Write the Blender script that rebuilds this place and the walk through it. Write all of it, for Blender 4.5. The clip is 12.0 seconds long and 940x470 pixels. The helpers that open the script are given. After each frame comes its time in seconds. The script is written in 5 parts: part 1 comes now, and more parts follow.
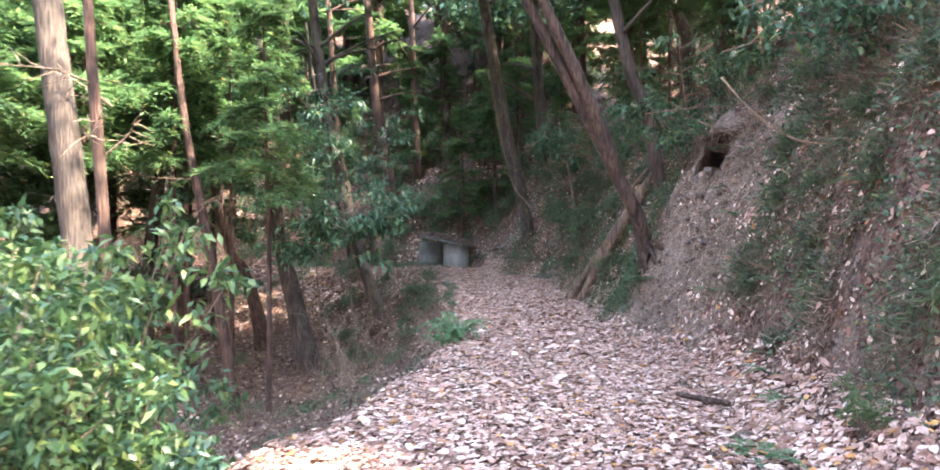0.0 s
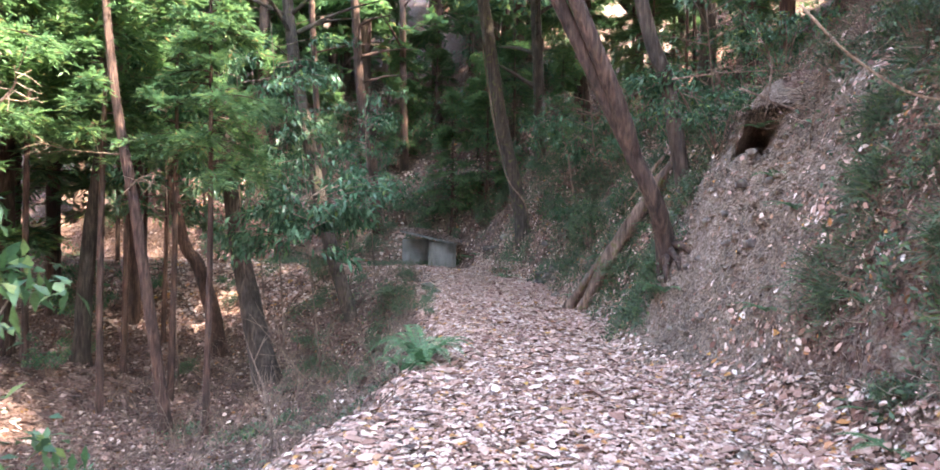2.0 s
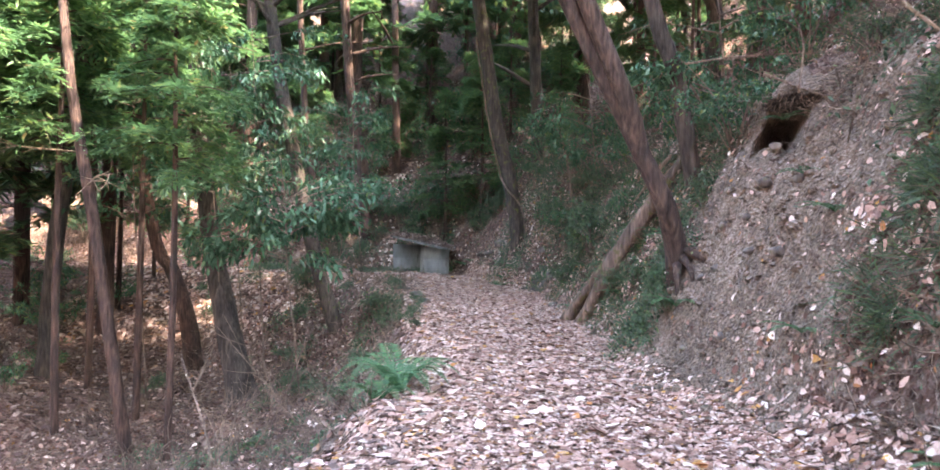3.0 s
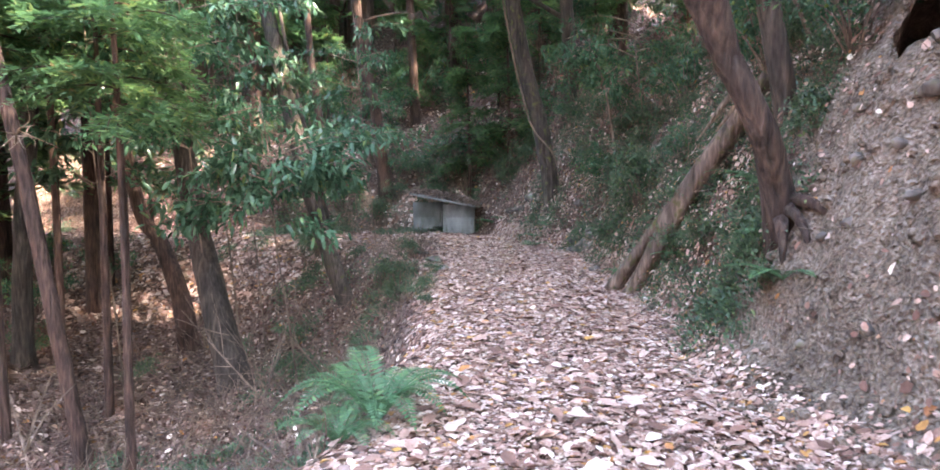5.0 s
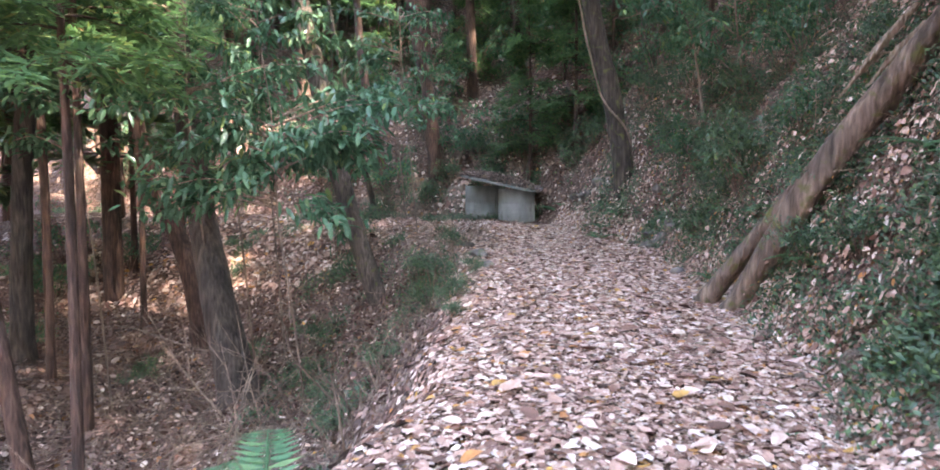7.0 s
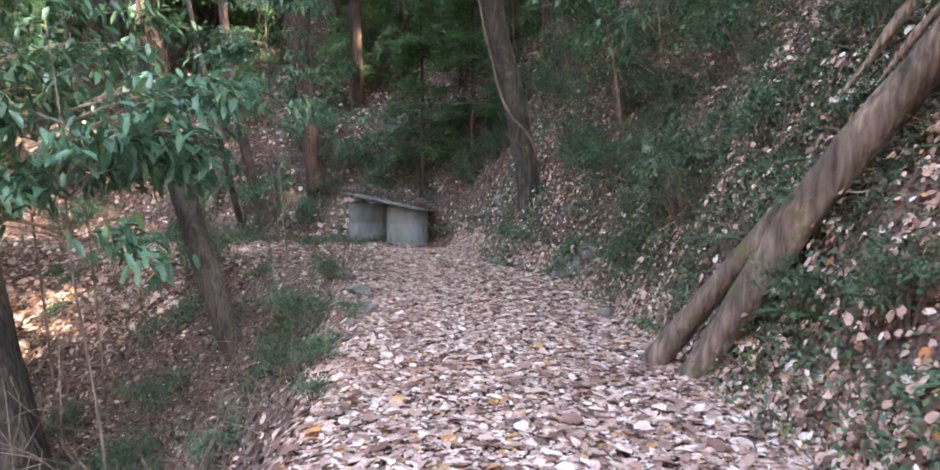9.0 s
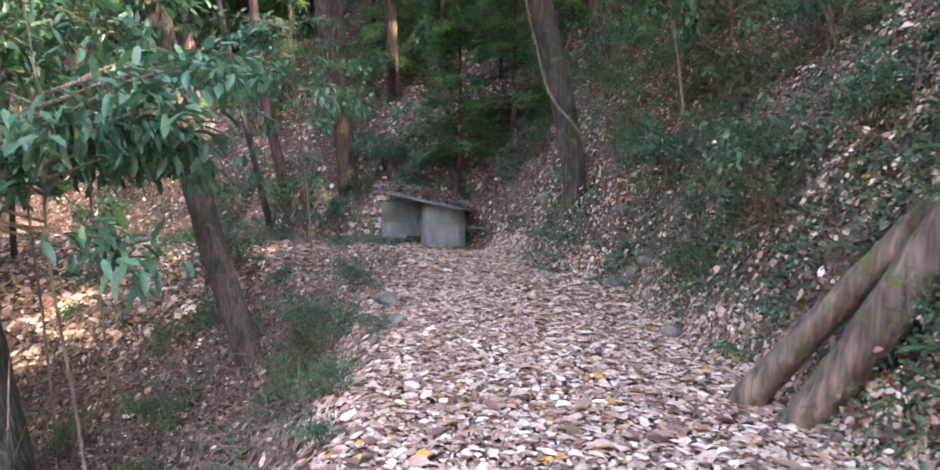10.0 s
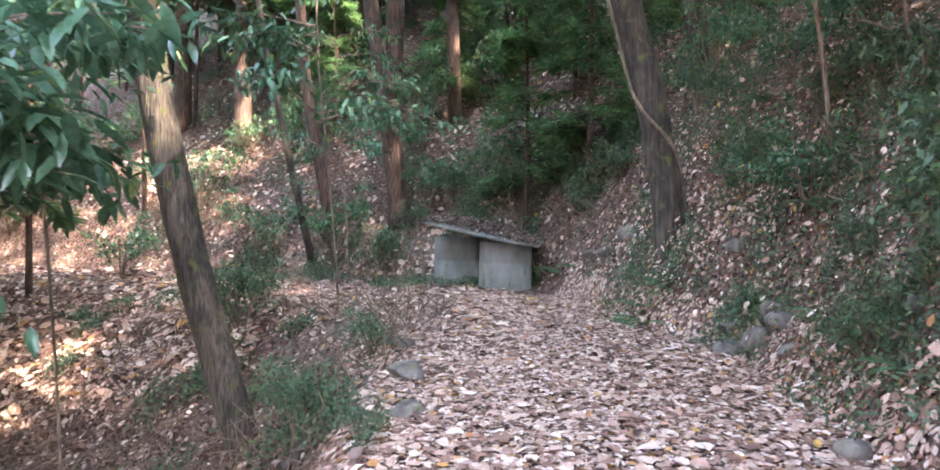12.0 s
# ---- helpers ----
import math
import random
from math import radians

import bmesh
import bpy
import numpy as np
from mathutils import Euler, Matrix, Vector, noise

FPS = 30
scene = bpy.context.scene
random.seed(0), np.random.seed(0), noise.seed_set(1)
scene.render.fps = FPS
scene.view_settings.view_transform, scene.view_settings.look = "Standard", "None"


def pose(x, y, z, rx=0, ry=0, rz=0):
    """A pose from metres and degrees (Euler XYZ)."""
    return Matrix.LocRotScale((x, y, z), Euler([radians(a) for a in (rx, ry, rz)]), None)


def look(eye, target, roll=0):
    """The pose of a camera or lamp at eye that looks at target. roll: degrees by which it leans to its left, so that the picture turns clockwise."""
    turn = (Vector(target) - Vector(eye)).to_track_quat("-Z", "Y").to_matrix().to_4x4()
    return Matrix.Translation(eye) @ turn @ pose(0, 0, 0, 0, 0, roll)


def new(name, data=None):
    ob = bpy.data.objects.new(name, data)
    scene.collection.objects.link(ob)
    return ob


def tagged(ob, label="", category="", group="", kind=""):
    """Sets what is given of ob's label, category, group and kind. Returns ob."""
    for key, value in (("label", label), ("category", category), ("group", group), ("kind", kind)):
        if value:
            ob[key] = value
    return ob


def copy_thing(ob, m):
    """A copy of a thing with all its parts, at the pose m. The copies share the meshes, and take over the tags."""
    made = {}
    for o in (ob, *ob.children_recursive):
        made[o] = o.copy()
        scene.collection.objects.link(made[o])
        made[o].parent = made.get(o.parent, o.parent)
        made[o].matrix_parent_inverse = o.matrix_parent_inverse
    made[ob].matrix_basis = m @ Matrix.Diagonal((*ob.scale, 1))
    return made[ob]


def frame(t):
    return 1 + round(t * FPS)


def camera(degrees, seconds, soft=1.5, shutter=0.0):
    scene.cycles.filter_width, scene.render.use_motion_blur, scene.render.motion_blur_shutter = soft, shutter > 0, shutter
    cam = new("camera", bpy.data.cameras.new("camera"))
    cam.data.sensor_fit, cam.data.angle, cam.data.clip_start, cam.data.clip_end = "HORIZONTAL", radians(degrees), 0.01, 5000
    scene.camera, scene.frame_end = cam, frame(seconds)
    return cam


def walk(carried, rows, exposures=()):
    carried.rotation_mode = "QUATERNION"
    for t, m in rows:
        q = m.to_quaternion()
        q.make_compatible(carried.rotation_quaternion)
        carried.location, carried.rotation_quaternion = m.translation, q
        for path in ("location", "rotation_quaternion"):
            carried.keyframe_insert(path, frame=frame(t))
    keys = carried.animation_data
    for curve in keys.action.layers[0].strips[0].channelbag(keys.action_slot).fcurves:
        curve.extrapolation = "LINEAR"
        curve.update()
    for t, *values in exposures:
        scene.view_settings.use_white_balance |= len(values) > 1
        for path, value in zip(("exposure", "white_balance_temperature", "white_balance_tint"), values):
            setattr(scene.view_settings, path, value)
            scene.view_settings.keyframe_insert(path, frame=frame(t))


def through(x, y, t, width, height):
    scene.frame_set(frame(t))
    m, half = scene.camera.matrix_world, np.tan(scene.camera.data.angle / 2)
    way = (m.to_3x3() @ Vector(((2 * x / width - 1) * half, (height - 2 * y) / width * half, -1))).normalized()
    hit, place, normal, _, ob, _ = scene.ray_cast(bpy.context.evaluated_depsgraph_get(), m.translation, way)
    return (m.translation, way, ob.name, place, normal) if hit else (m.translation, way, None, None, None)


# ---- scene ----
cam = camera(69.2, 12.0, 1.7, 0.35)
PATH = [
    (0, (0.0, 0.0, 1.401), (0.082, 1.998, 1.4), -0.5),
    (0.5, (0.1, 0.471, 1.371), (0.237, 2.467, 1.376), -0.3),
    (1, (0.162, 1.011, 1.353), (0.317, 3.004, 1.327), 0.4),
    (1.5, (0.236, 1.55, 1.33), (0.393, 3.544, 1.286), 0.8),
    (2, (0.311, 2.089, 1.322), (0.406, 4.087, 1.321), 1.0),
    (2.5, (0.411, 2.571, 1.323), (0.563, 4.565, 1.333), 1.2),
    (3, (0.487, 3.019, 1.329), (0.587, 5.017, 1.343), 1.1),
    (3.2, (0.514, 3.209, 1.328), (0.633, 5.206, 1.347), 1.3),
    (4.8, (0.738, 4.888, 1.312), (0.826, 6.883, 1.197), -0.8),
    (5, (0.757, 5.096, 1.31), (0.757, 7.093, 1.195), -0.8),
    (5.5, (0.819, 5.589, 1.297), (0.885, 7.584, 1.17), -1.3),
    (6, (0.866, 6.117, 1.284), (0.761, 8.107, 1.119), -1.2),
    (6.5, (0.94, 6.64, 1.258), (0.882, 8.63, 1.075), -1.0),
    (7, (0.989, 7.187, 1.233), (0.79, 9.171, 1.079), 0.0),
    (7.5, (1.059, 7.716, 1.228), (1.122, 9.711, 1.106), -0.0),
    (7.7, (1.06, 7.919, 1.232), (1.088, 9.915, 1.119), 0.1),
    (9.3, (0.94, 9.362, 1.289), (1.065, 11.355, 1.18), 0.3),
    (9.5, (0.942, 9.552, 1.288), (1.024, 11.548, 1.176), 0.3),
    (10, (0.965, 10.062, 1.267), (0.97, 12.059, 1.155), 0.5),
    (10.5, (0.997, 10.616, 1.261), (0.923, 12.615, 1.232), -0.3),
    (11, (1.066, 11.147, 1.254), (0.776, 13.126, 1.238), 1.1),
    (11.5, (1.113, 11.66, 1.246), (0.881, 13.646, 1.235), 0.8),
    (12, (1.139, 12.152, 1.228), (0.916, 14.139, 1.22), 0.7),
]
EXPOSURES = [(0, 4.82, 7600, 19), (2, 4.96, 7600, 19), (6, 5.1, 7600, 19), (9.5, 5.17, 7600, 18), (12, 5.45, 7600, 18)]
walk(cam, [(t, look(eye, target, roll)) for t, eye, target, roll in PATH], EXPOSURES)

# ---- world, sun and exposure ----
world = bpy.data.worlds.new("world")
scene.world = world
world.use_nodes = True
wn = world.node_tree.nodes
sky = wn.new("ShaderNodeTexSky")
sky.sky_type, sky.sun_disc = "NISHITA", False
SUN_ELEVATION, SUN_AZIMUTH = radians(48), radians(122)   # azimuth: clockwise from +y
sky.sun_elevation, sky.sun_rotation = SUN_ELEVATION, SUN_AZIMUTH
wn["Background"].inputs["Strength"].default_value = 0.15
world.node_tree.links.new(sky.outputs[0], wn["Background"].inputs[0])
sun = new("sun", bpy.data.lights.new("sun", "SUN"))
sun.data.energy, sun.data.angle, sun.data.color = 2.2, radians(1.5), (1.0, 0.94, 0.84)
to_sun = Vector((math.sin(SUN_AZIMUTH) * math.cos(SUN_ELEVATION), math.cos(SUN_AZIMUTH) * math.cos(SUN_ELEVATION), math.sin(SUN_ELEVATION)))
sun.matrix_world = look(to_sun * 60, (0, 0, 0))

rng = np.random.default_rng(7)


# ---- materials ----
def material(name, rough=0.8):
    m = bpy.data.materials.new(name)
    m.use_nodes = True
    b = m.node_tree.nodes["Principled BSDF"]
    b.inputs["Roughness"].default_value = rough
    return m, m.node_tree.nodes, m.node_tree.links, b


def ramp(nodes, stops, interpolation="LINEAR"):
    r = nodes.new("ShaderNodeValToRGB")
    r.color_ramp.interpolation = interpolation
    e = r.color_ramp.elements
    while len(e) < len(stops):
        e.new(0.5)
    for el, (p, c) in zip(e, stops):
        el.position, el.color = p, (*c, 1)
    return r


def noise_node(nodes, links, scale, detail=5.0, stretch=None, coords="Object"):
    n = nodes.new("ShaderNodeTexNoise")
    n.inputs["Scale"].default_value, n.inputs["Detail"].default_value = scale, detail
    t = nodes.new("ShaderNodeTexCoord")
    if stretch:
        mp = nodes.new("ShaderNodeMapping")
        mp.inputs["Scale"].default_value = stretch
        links.new(t.outputs[coords], mp.inputs[0])
        links.new(mp.outputs[0], n.inputs["Vector"])
    else:
        links.new(t.outputs[coords], n.inputs["Vector"])
    return n


def bump(nodes, links, height, b, strength, distance):
    k = nodes.new("ShaderNodeBump")
    k.inputs["Strength"].default_value, k.inputs["Distance"].default_value = strength, distance
    links.new(height, k.inputs["Height"])
    links.new(k.outputs[0], b.inputs["Normal"])
    return k


def mix_colour(nodes, links, kind, fac, a, b):
    m = nodes.new("ShaderNodeMix")
    m.data_type, m.blend_type = "RGBA", kind
    for socket, v in ((m.inputs["Factor"], fac), (m.inputs["A"], a), (m.inputs["B"], b)):
        if isinstance(v, (int, float)):
            socket.default_value = v
        elif isinstance(v, tuple):
            socket.default_value = (*v, 1)
        else:
            links.new(v, socket)
    return m.outputs["Result"]


LITTER = [(0.0, (0.12, 0.06, 0.044)), (0.2, (0.27, 0.145, 0.11)), (0.4, (0.43, 0.265, 0.21)), (0.62, (0.59, 0.4, 0.33)),
          (0.8, (0.7, 0.52, 0.445)), (0.94, (0.84, 0.72, 0.64)), (0.965, (0.46, 0.19, 0.07)), (1.0, (0.6, 0.34, 0.1))]


def leaf_material(name, stops, rough=0.5, through=0.2, per_object=False, mottle=40.0):
    m, n, l, b = material(name, rough)
    if per_object:
        r = n.new("ShaderNodeObjectInfo").outputs["Random"]
    else:
        r = n.new("ShaderNodeNewGeometry").outputs["Random Per Island"]
    c = ramp(n, stops)
    l.new(r, c.inputs[0])
    nz = noise_node(n, l, mottle, 4)
    d = ramp(n, [(0.3, (0.72, 0.7, 0.68)), (0.7, (1.12, 1.12, 1.12))])
    l.new(nz.outputs[0], d.inputs[0])
    col = mix_colour(n, l, "MULTIPLY", 1.0, c.outputs[0], d.outputs[0])
    l.new(col, b.inputs["Base Color"])
    bump(n, l, nz.outputs[0], b, 0.25, 0.004)
    if through:
        t = n.new("ShaderNodeBsdfTranslucent")
        l.new(col, t.inputs[0])
        s = n.new("ShaderNodeMixShader")
        s.inputs[0].default_value = through
        l.new(b.outputs[0], s.inputs[1])
        l.new(t.outputs[0], s.inputs[2])
        l.new(s.outputs[0], n["Material Output"].inputs[0])
    return m


def bark_material(name, dark, light, moss=0.0, groove=26.0, rough=0.9):
    m, n, l, b = material(name, rough)
    fine = noise_node(n, l, groove, 6, (1, 1, 0.13))
    broad = noise_node(n, l, 4.5, 6, (1, 1, 0.5))
    c = ramp(n, [(0.3, dark), (0.55, tuple((p + q) / 2 for p, q in zip(dark, light))), (0.75, light)])
    l.new(fine.outputs[0], c.inputs[0])
    d = ramp(n, [(0.35, (0.5, 0.5, 0.5)), (0.7, (1.35, 1.3, 1.26))])
    l.new(broad.outputs[0], d.inputs[0])
    col = mix_colour(n, l, "MULTIPLY", 1.0, c.outputs[0], d.outputs[0])
    if moss:
        spots = noise_node(n, l, 9.0, 8)
        k = ramp(n, [(0.62 - moss * 0.3, (0, 0, 0)), (0.78 - moss * 0.3, (1, 1, 1))])
        l.new(spots.outputs[0], k.inputs[0])
        col = mix_colour(n, l, "MIX", k.outputs[0], col, (0.09, 0.1, 0.03))
    l.new(col, b.inputs["Base Color"])
    bump(n, l, fine.outputs[0], b, 1.0, 0.05)
    return m


def ground_material(name="forest_floor", soil_only=False):
    m, n, l, b = material(name, 0.92)
    cells = n.new("ShaderNodeTexVoronoi")
    cells.inputs["Scale"].default_value = 25.0
    co = n.new("ShaderNodeTexCoord")
    wob = noise_node(n, l, 9.0, 3)
    add = mix_colour(n, l, "LINEAR_LIGHT", 0.06, co.outputs["Object"], wob.outputs["Color"])
    l.new(add, cells.inputs["Vector"])
    sep = n.new("ShaderNodeSeparateColor")
    l.new(cells.outputs["Color"], sep.inputs[0])
    # litter colours cut to about a quarter, as painted shade between loose leaves
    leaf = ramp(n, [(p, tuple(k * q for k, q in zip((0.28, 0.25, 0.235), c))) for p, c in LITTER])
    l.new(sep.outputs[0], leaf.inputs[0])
    grit = noise_node(n, l, 38.0, 7)
    broad = noise_node(n, l, 1.3, 4)
    soil = ramp(n, [(0.25, (0.085, 0.064, 0.05)), (0.5, (0.22, 0.174, 0.14)), (0.75, (0.4, 0.335, 0.28))])
    l.new(grit.outputs[0], soil.inputs[0])
    blot = ramp(n, [(0.3, (0.65, 0.62, 0.6)), (0.7, (1.15, 1.15, 1.15))])
    l.new(broad.outputs[0], blot.inputs[0])
    lump = noise_node(n, l, 11.0, 6)
    lumps = ramp(n, [(0.35, (0.68, 0.66, 0.64)), (0.65, (1.22, 1.22, 1.22))])
    l.new(lump.outputs[0], lumps.inputs[0])
    soil_c = mix_colour(n, l, "MULTIPLY", 1.0, soil.outputs[0], blot.outputs[0])
    soil_c = mix_colour(n, l, "MULTIPLY", 1.0, soil_c, lumps.outputs[0])
    at = n.new("ShaderNodeAttribute")
    at.attribute_name = "bare_soil"
    patch = noise_node(n, l, 5.0, 6)
    s = n.new("ShaderNodeMath")
    s.operation = "ADD"
    l.new(at.outputs["Fac"], s.inputs[0])
    l.new(patch.outputs[0], s.inputs[1])
    k = ramp(n, [(0.78, (0, 0, 0)), (0.92, (1, 1, 1))])
    l.new(s.outputs[0], k.inputs[0])
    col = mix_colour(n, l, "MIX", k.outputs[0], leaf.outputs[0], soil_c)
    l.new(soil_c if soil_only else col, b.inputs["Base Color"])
    h = n.new("ShaderNodeMath")
    h.operation = "ADD"
    l.new(grit.outputs[0], h.inputs[0])
    l.new(cells.outputs["Distance"], h.inputs[1])
    bump(n, l, h.outputs[0], b, 1.0, 0.045)
    return m


def concrete_material():
    m, n, l, b = material("weathered_concrete", 0.85)
    fine, broad = noise_node(n, l, 60, 6), noise_node(n, l, 3.0, 5, (1, 1, 0.45))
    c = ramp(n, [(0.3, (0.09, 0.1, 0.095)), (0.55, (0.2, 0.21, 0.2)), (0.8, (0.31, 0.31, 0.29))])
    l.new(broad.outputs[0], c.inputs[0])
    d = ramp(n, [(0.3, (0.8, 0.8, 0.8)), (0.7, (1.1, 1.1, 1.1))])
    l.new(fine.outputs[0], d.inputs[0])
    col = mix_colour(n, l, "MULTIPLY", 1.0, c.outputs[0], d.outputs[0])
    moss = noise_node(n, l, 7.0, 6, (1, 1, 0.35))
    k = ramp(n, [(0.58, (0, 0, 0)), (0.72, (0.75, 0.75, 0.75))])
    l.new(moss.outputs[0], k.inputs[0])
    col = mix_colour(n, l, "MIX", k.outputs[0], col, (0.075, 0.095, 0.06))
    l.new(col, b.inputs["Base Color"])
    bump(n, l, fine.outputs[0], b, 0.3, 0.01)
    return m


GROUND = ground_material()
SOIL = ground_material("crumbly_soil", True)
CONCRETE = concrete_material()
LITTER_LEAF = leaf_material("dry_leaf", LITTER, 0.75, 0.1)
# browner than dry_leaf, and darkened further to stand in for gully shade
DULL_LEAF = leaf_material("darkened_brown_leaf", [(0.0, (0.05, 0.03, 0.025)), (0.3, (0.11, 0.068, 0.058)), (0.6, (0.2, 0.132, 0.113)), (0.85, (0.33, 0.236, 0.204)), (0.95, (0.62, 0.5, 0.44)), (1.0, (0.3, 0.16, 0.08))], 0.7, 0.1)
LITTER_PIECE = leaf_material("dry_leaf_piece", LITTER, 0.75, 0.1, per_object=True)
BROADLEAF = leaf_material("evergreen_leaf", [(0, (0.045, 0.11, 0.062)), (0.5, (0.08, 0.18, 0.108)), (0.85, (0.12, 0.25, 0.15)), (1, (0.22, 0.3, 0.09))], 0.25, 0.3)
UNDERLEAF = leaf_material("undergrowth_leaf", [(0, (0.04, 0.08, 0.048)), (0.5, (0.075, 0.14, 0.08)), (0.9, (0.11, 0.2, 0.1)), (1, (0.17, 0.25, 0.08))], 0.5, 0.32)
CEDAR = leaf_material("cedar_needles", [(0, (0.055, 0.125, 0.056)), (0.5, (0.092, 0.205, 0.088)), (0.85, (0.135, 0.27, 0.1)), (0.97, (0.22, 0.31, 0.105)), (1, (0.27, 0.175, 0.09))], 0.55, 0.5)
DEAD_STALK = leaf_material("dead_stalk", [(0, (0.07, 0.05, 0.039)), (0.5, (0.17, 0.125, 0.098)), (0.85, (0.29, 0.225, 0.18)), (1, (0.46, 0.38, 0.31))], 0.85, 0.15)
FERN = leaf_material("fern_leaf", [(0, (0.04, 0.12, 0.055)), (0.6, (0.075, 0.2, 0.09)), (1, (0.14, 0.27, 0.1))], 0.5, 0.3)
SUNNY = leaf_material("light_green_leaf", [(0, (0.035, 0.1, 0.05)), (0.6, (0.075, 0.165, 0.06)), (1, (0.19, 0.27, 0.085))], 0.4, 0.35)
BARK_GREY = bark_material("grey_brown_bark", (0.024, 0.019, 0.015), (0.12, 0.097, 0.08))
BARK_MOSSY = bark_material("mossy_bark", (0.018, 0.015, 0.012), (0.1, 0.082, 0.068), 0.2)
BARK_FURROWED = bark_material("furrowed_grey_bark", (0.026, 0.021, 0.017), (0.145, 0.12, 0.1), 0.2, 44)
BARK_RED = bark_material("red_brown_bark", (0.026, 0.014, 0.011), (0.151, 0.090, 0.068), 0.0, 34)
LOG_BARK = bark_material("weathered_log_bark", (0.05, 0.036, 0.028), (0.29, 0.222, 0.178), 0.24, 24)
BARK_PALE = bark_material("pale_wood", (0.17, 0.12, 0.085), (0.5, 0.4, 0.3), 0.0, 40)
BARK_LEAN = bark_material("brown_bark", (0.02, 0.013, 0.011), (0.125, 0.086, 0.07), 0.0, 30)
TWIG = bark_material("dry_twig", (0.12, 0.085, 0.065), (0.36, 0.28, 0.22), 0.0, 50)
STONE = bark_material("grey_stone", (0.096, 0.084, 0.075), (0.252, 0.228, 0.210), 0.15, 9)
ROOT = bark_material("root_fibre", (0.03, 0.022, 0.017), (0.11, 0.08, 0.062), 0.0, 45)


# ---- mesh helpers ----
def fast_mesh(name, v, f, mat, smooth=False):
    """A mesh from arrays of points and triangles."""
    v, f = np.asarray(v, np.float32).reshape(-1, 3), np.asarray(f, np.int32).reshape(-1, 3)
    me = bpy.data.meshes.new(name)
    me.vertices.add(len(v))
    me.vertices.foreach_set("co", v.ravel())
    me.loops.add(f.size)
    me.loops.foreach_set("vertex_index", f.ravel())
    me.polygons.add(len(f))
    me.polygons.foreach_set("loop_start", np.arange(0, f.size, 3, dtype=np.int32))
    if smooth:
        me.polygons.foreach_set("use_smooth", np.ones(len(f), bool))
    me.update(calc_edges=True)
    me.materials.append(mat)
    return me


def join(pieces):
    vs, fs, n = [], [], 0
    for v, f in pieces:
        vs.append(np.asarray(v, float).reshape(-1, 3))
        fs.append(np.asarray(f, int).reshape(-1, 3) + n)
        n += len(vs[-1])
    return np.concatenate(vs), np.concatenate(fs)


def part(name, geo, mat, parent, label="", smooth=False):
    """One mesh object under a thing or under a part."""
    ob = new(name, fast_mesh(name, *geo, mat, smooth))
    ob.parent = parent
    if label:
        tagged(ob, label)
    return ob


def thing(name, label, category, group="", kind="", at=(0, 0, 0)):
    e = new(name)
    e.empty_display_size = 0.2
    e.matrix_world = Matrix.Translation(at)
    return tagged(e, label, category, group, kind)


def unit(a):
    return a / np.maximum(np.linalg.norm(a, axis=-1, keepdims=True), 1e-9)


def smooth_line(points, n):
    """A Catmull-Rom curve through the points."""
    p = np.asarray(points, float)
    if len(p) == 2:
        return p[0] + (p[1] - p[0]) * np.linspace(0, 1, n)[:, None]
    p = np.vstack([2 * p[0] - p[1], p, 2 * p[-1] - p[-2]])
    out = []
    for u in np.linspace(0, len(p) - 3 - 1e-6, n):
        k = int(u)
        t = u - k
        a, b, c, d = p[k:k + 4]
        out.append(0.5 * (2 * b + (c - a) * t + (2 * a - 5 * b + 4 * c - d) * t * t + (3 * b - a - 3 * c + d) * t ** 3))
    return np.array(out)


def tube(line, radii, sides=10, rough=0.0, seed=0, cap=True):
    """A closed tube along a line, with knobbly sides."""
    line = np.asarray(line, float)
    n = len(line)
    radii = np.interp(np.linspace(0, 1, n), np.linspace(0, 1, len(radii)), radii)
    along = unit(np.gradient(line, axis=0))
    ref = np.where(np.abs(along[:, 2:3]) > 0.9, np.array([[1.0, 0, 0]]), np.array([[0, 0, 1.0]]))
    ref = np.repeat(ref[:1], n, 0)
    side = unit(np.cross(along, ref))
    up = np.cross(side, along)
    r = np.random.default_rng(seed)
    ang = np.linspace(0, 2 * np.pi, sides, endpoint=False)
    ph = r.uniform(0, 6.28, 4)
    s = np.linspace(0, 1, n)[:, None]
    wave = 0.5 * np.sin(2 * ang + ph[0] + 5 * s) + 0.35 * np.sin(3 * ang + ph[1] - 9 * s) + 0.5 * r.standard_normal((n, sides)) * 0.5
    rad = radii[:, None] * (1 + rough * wave)
    v = line[:, None] + rad[..., None] * (np.cos(ang)[None, :, None] * side[:, None] + np.sin(ang)[None, :, None] * up[:, None])
    v = v.reshape(-1, 3)
    i = np.arange(n - 1)[:, None] * sides
    a, b = i + np.arange(sides), i + (np.arange(sides) + 1) % sides
    f = np.concatenate([np.stack([a, b, b + sides], -1).reshape(-1, 3), np.stack([a, b + sides, a + sides], -1).reshape(-1, 3)])
    if cap:
        v = np.vstack([v, line[0], line[-1]])
        k = np.arange(sides)
        f = np.vstack([f, np.stack([np.full(sides, n * sides), (k + 1) % sides, k], -1),
                       np.stack([np.full(sides, n * sides + 1), (n - 1) * sides + k, (n - 1) * sides + (k + 1) % sides], -1)])
    return v, f


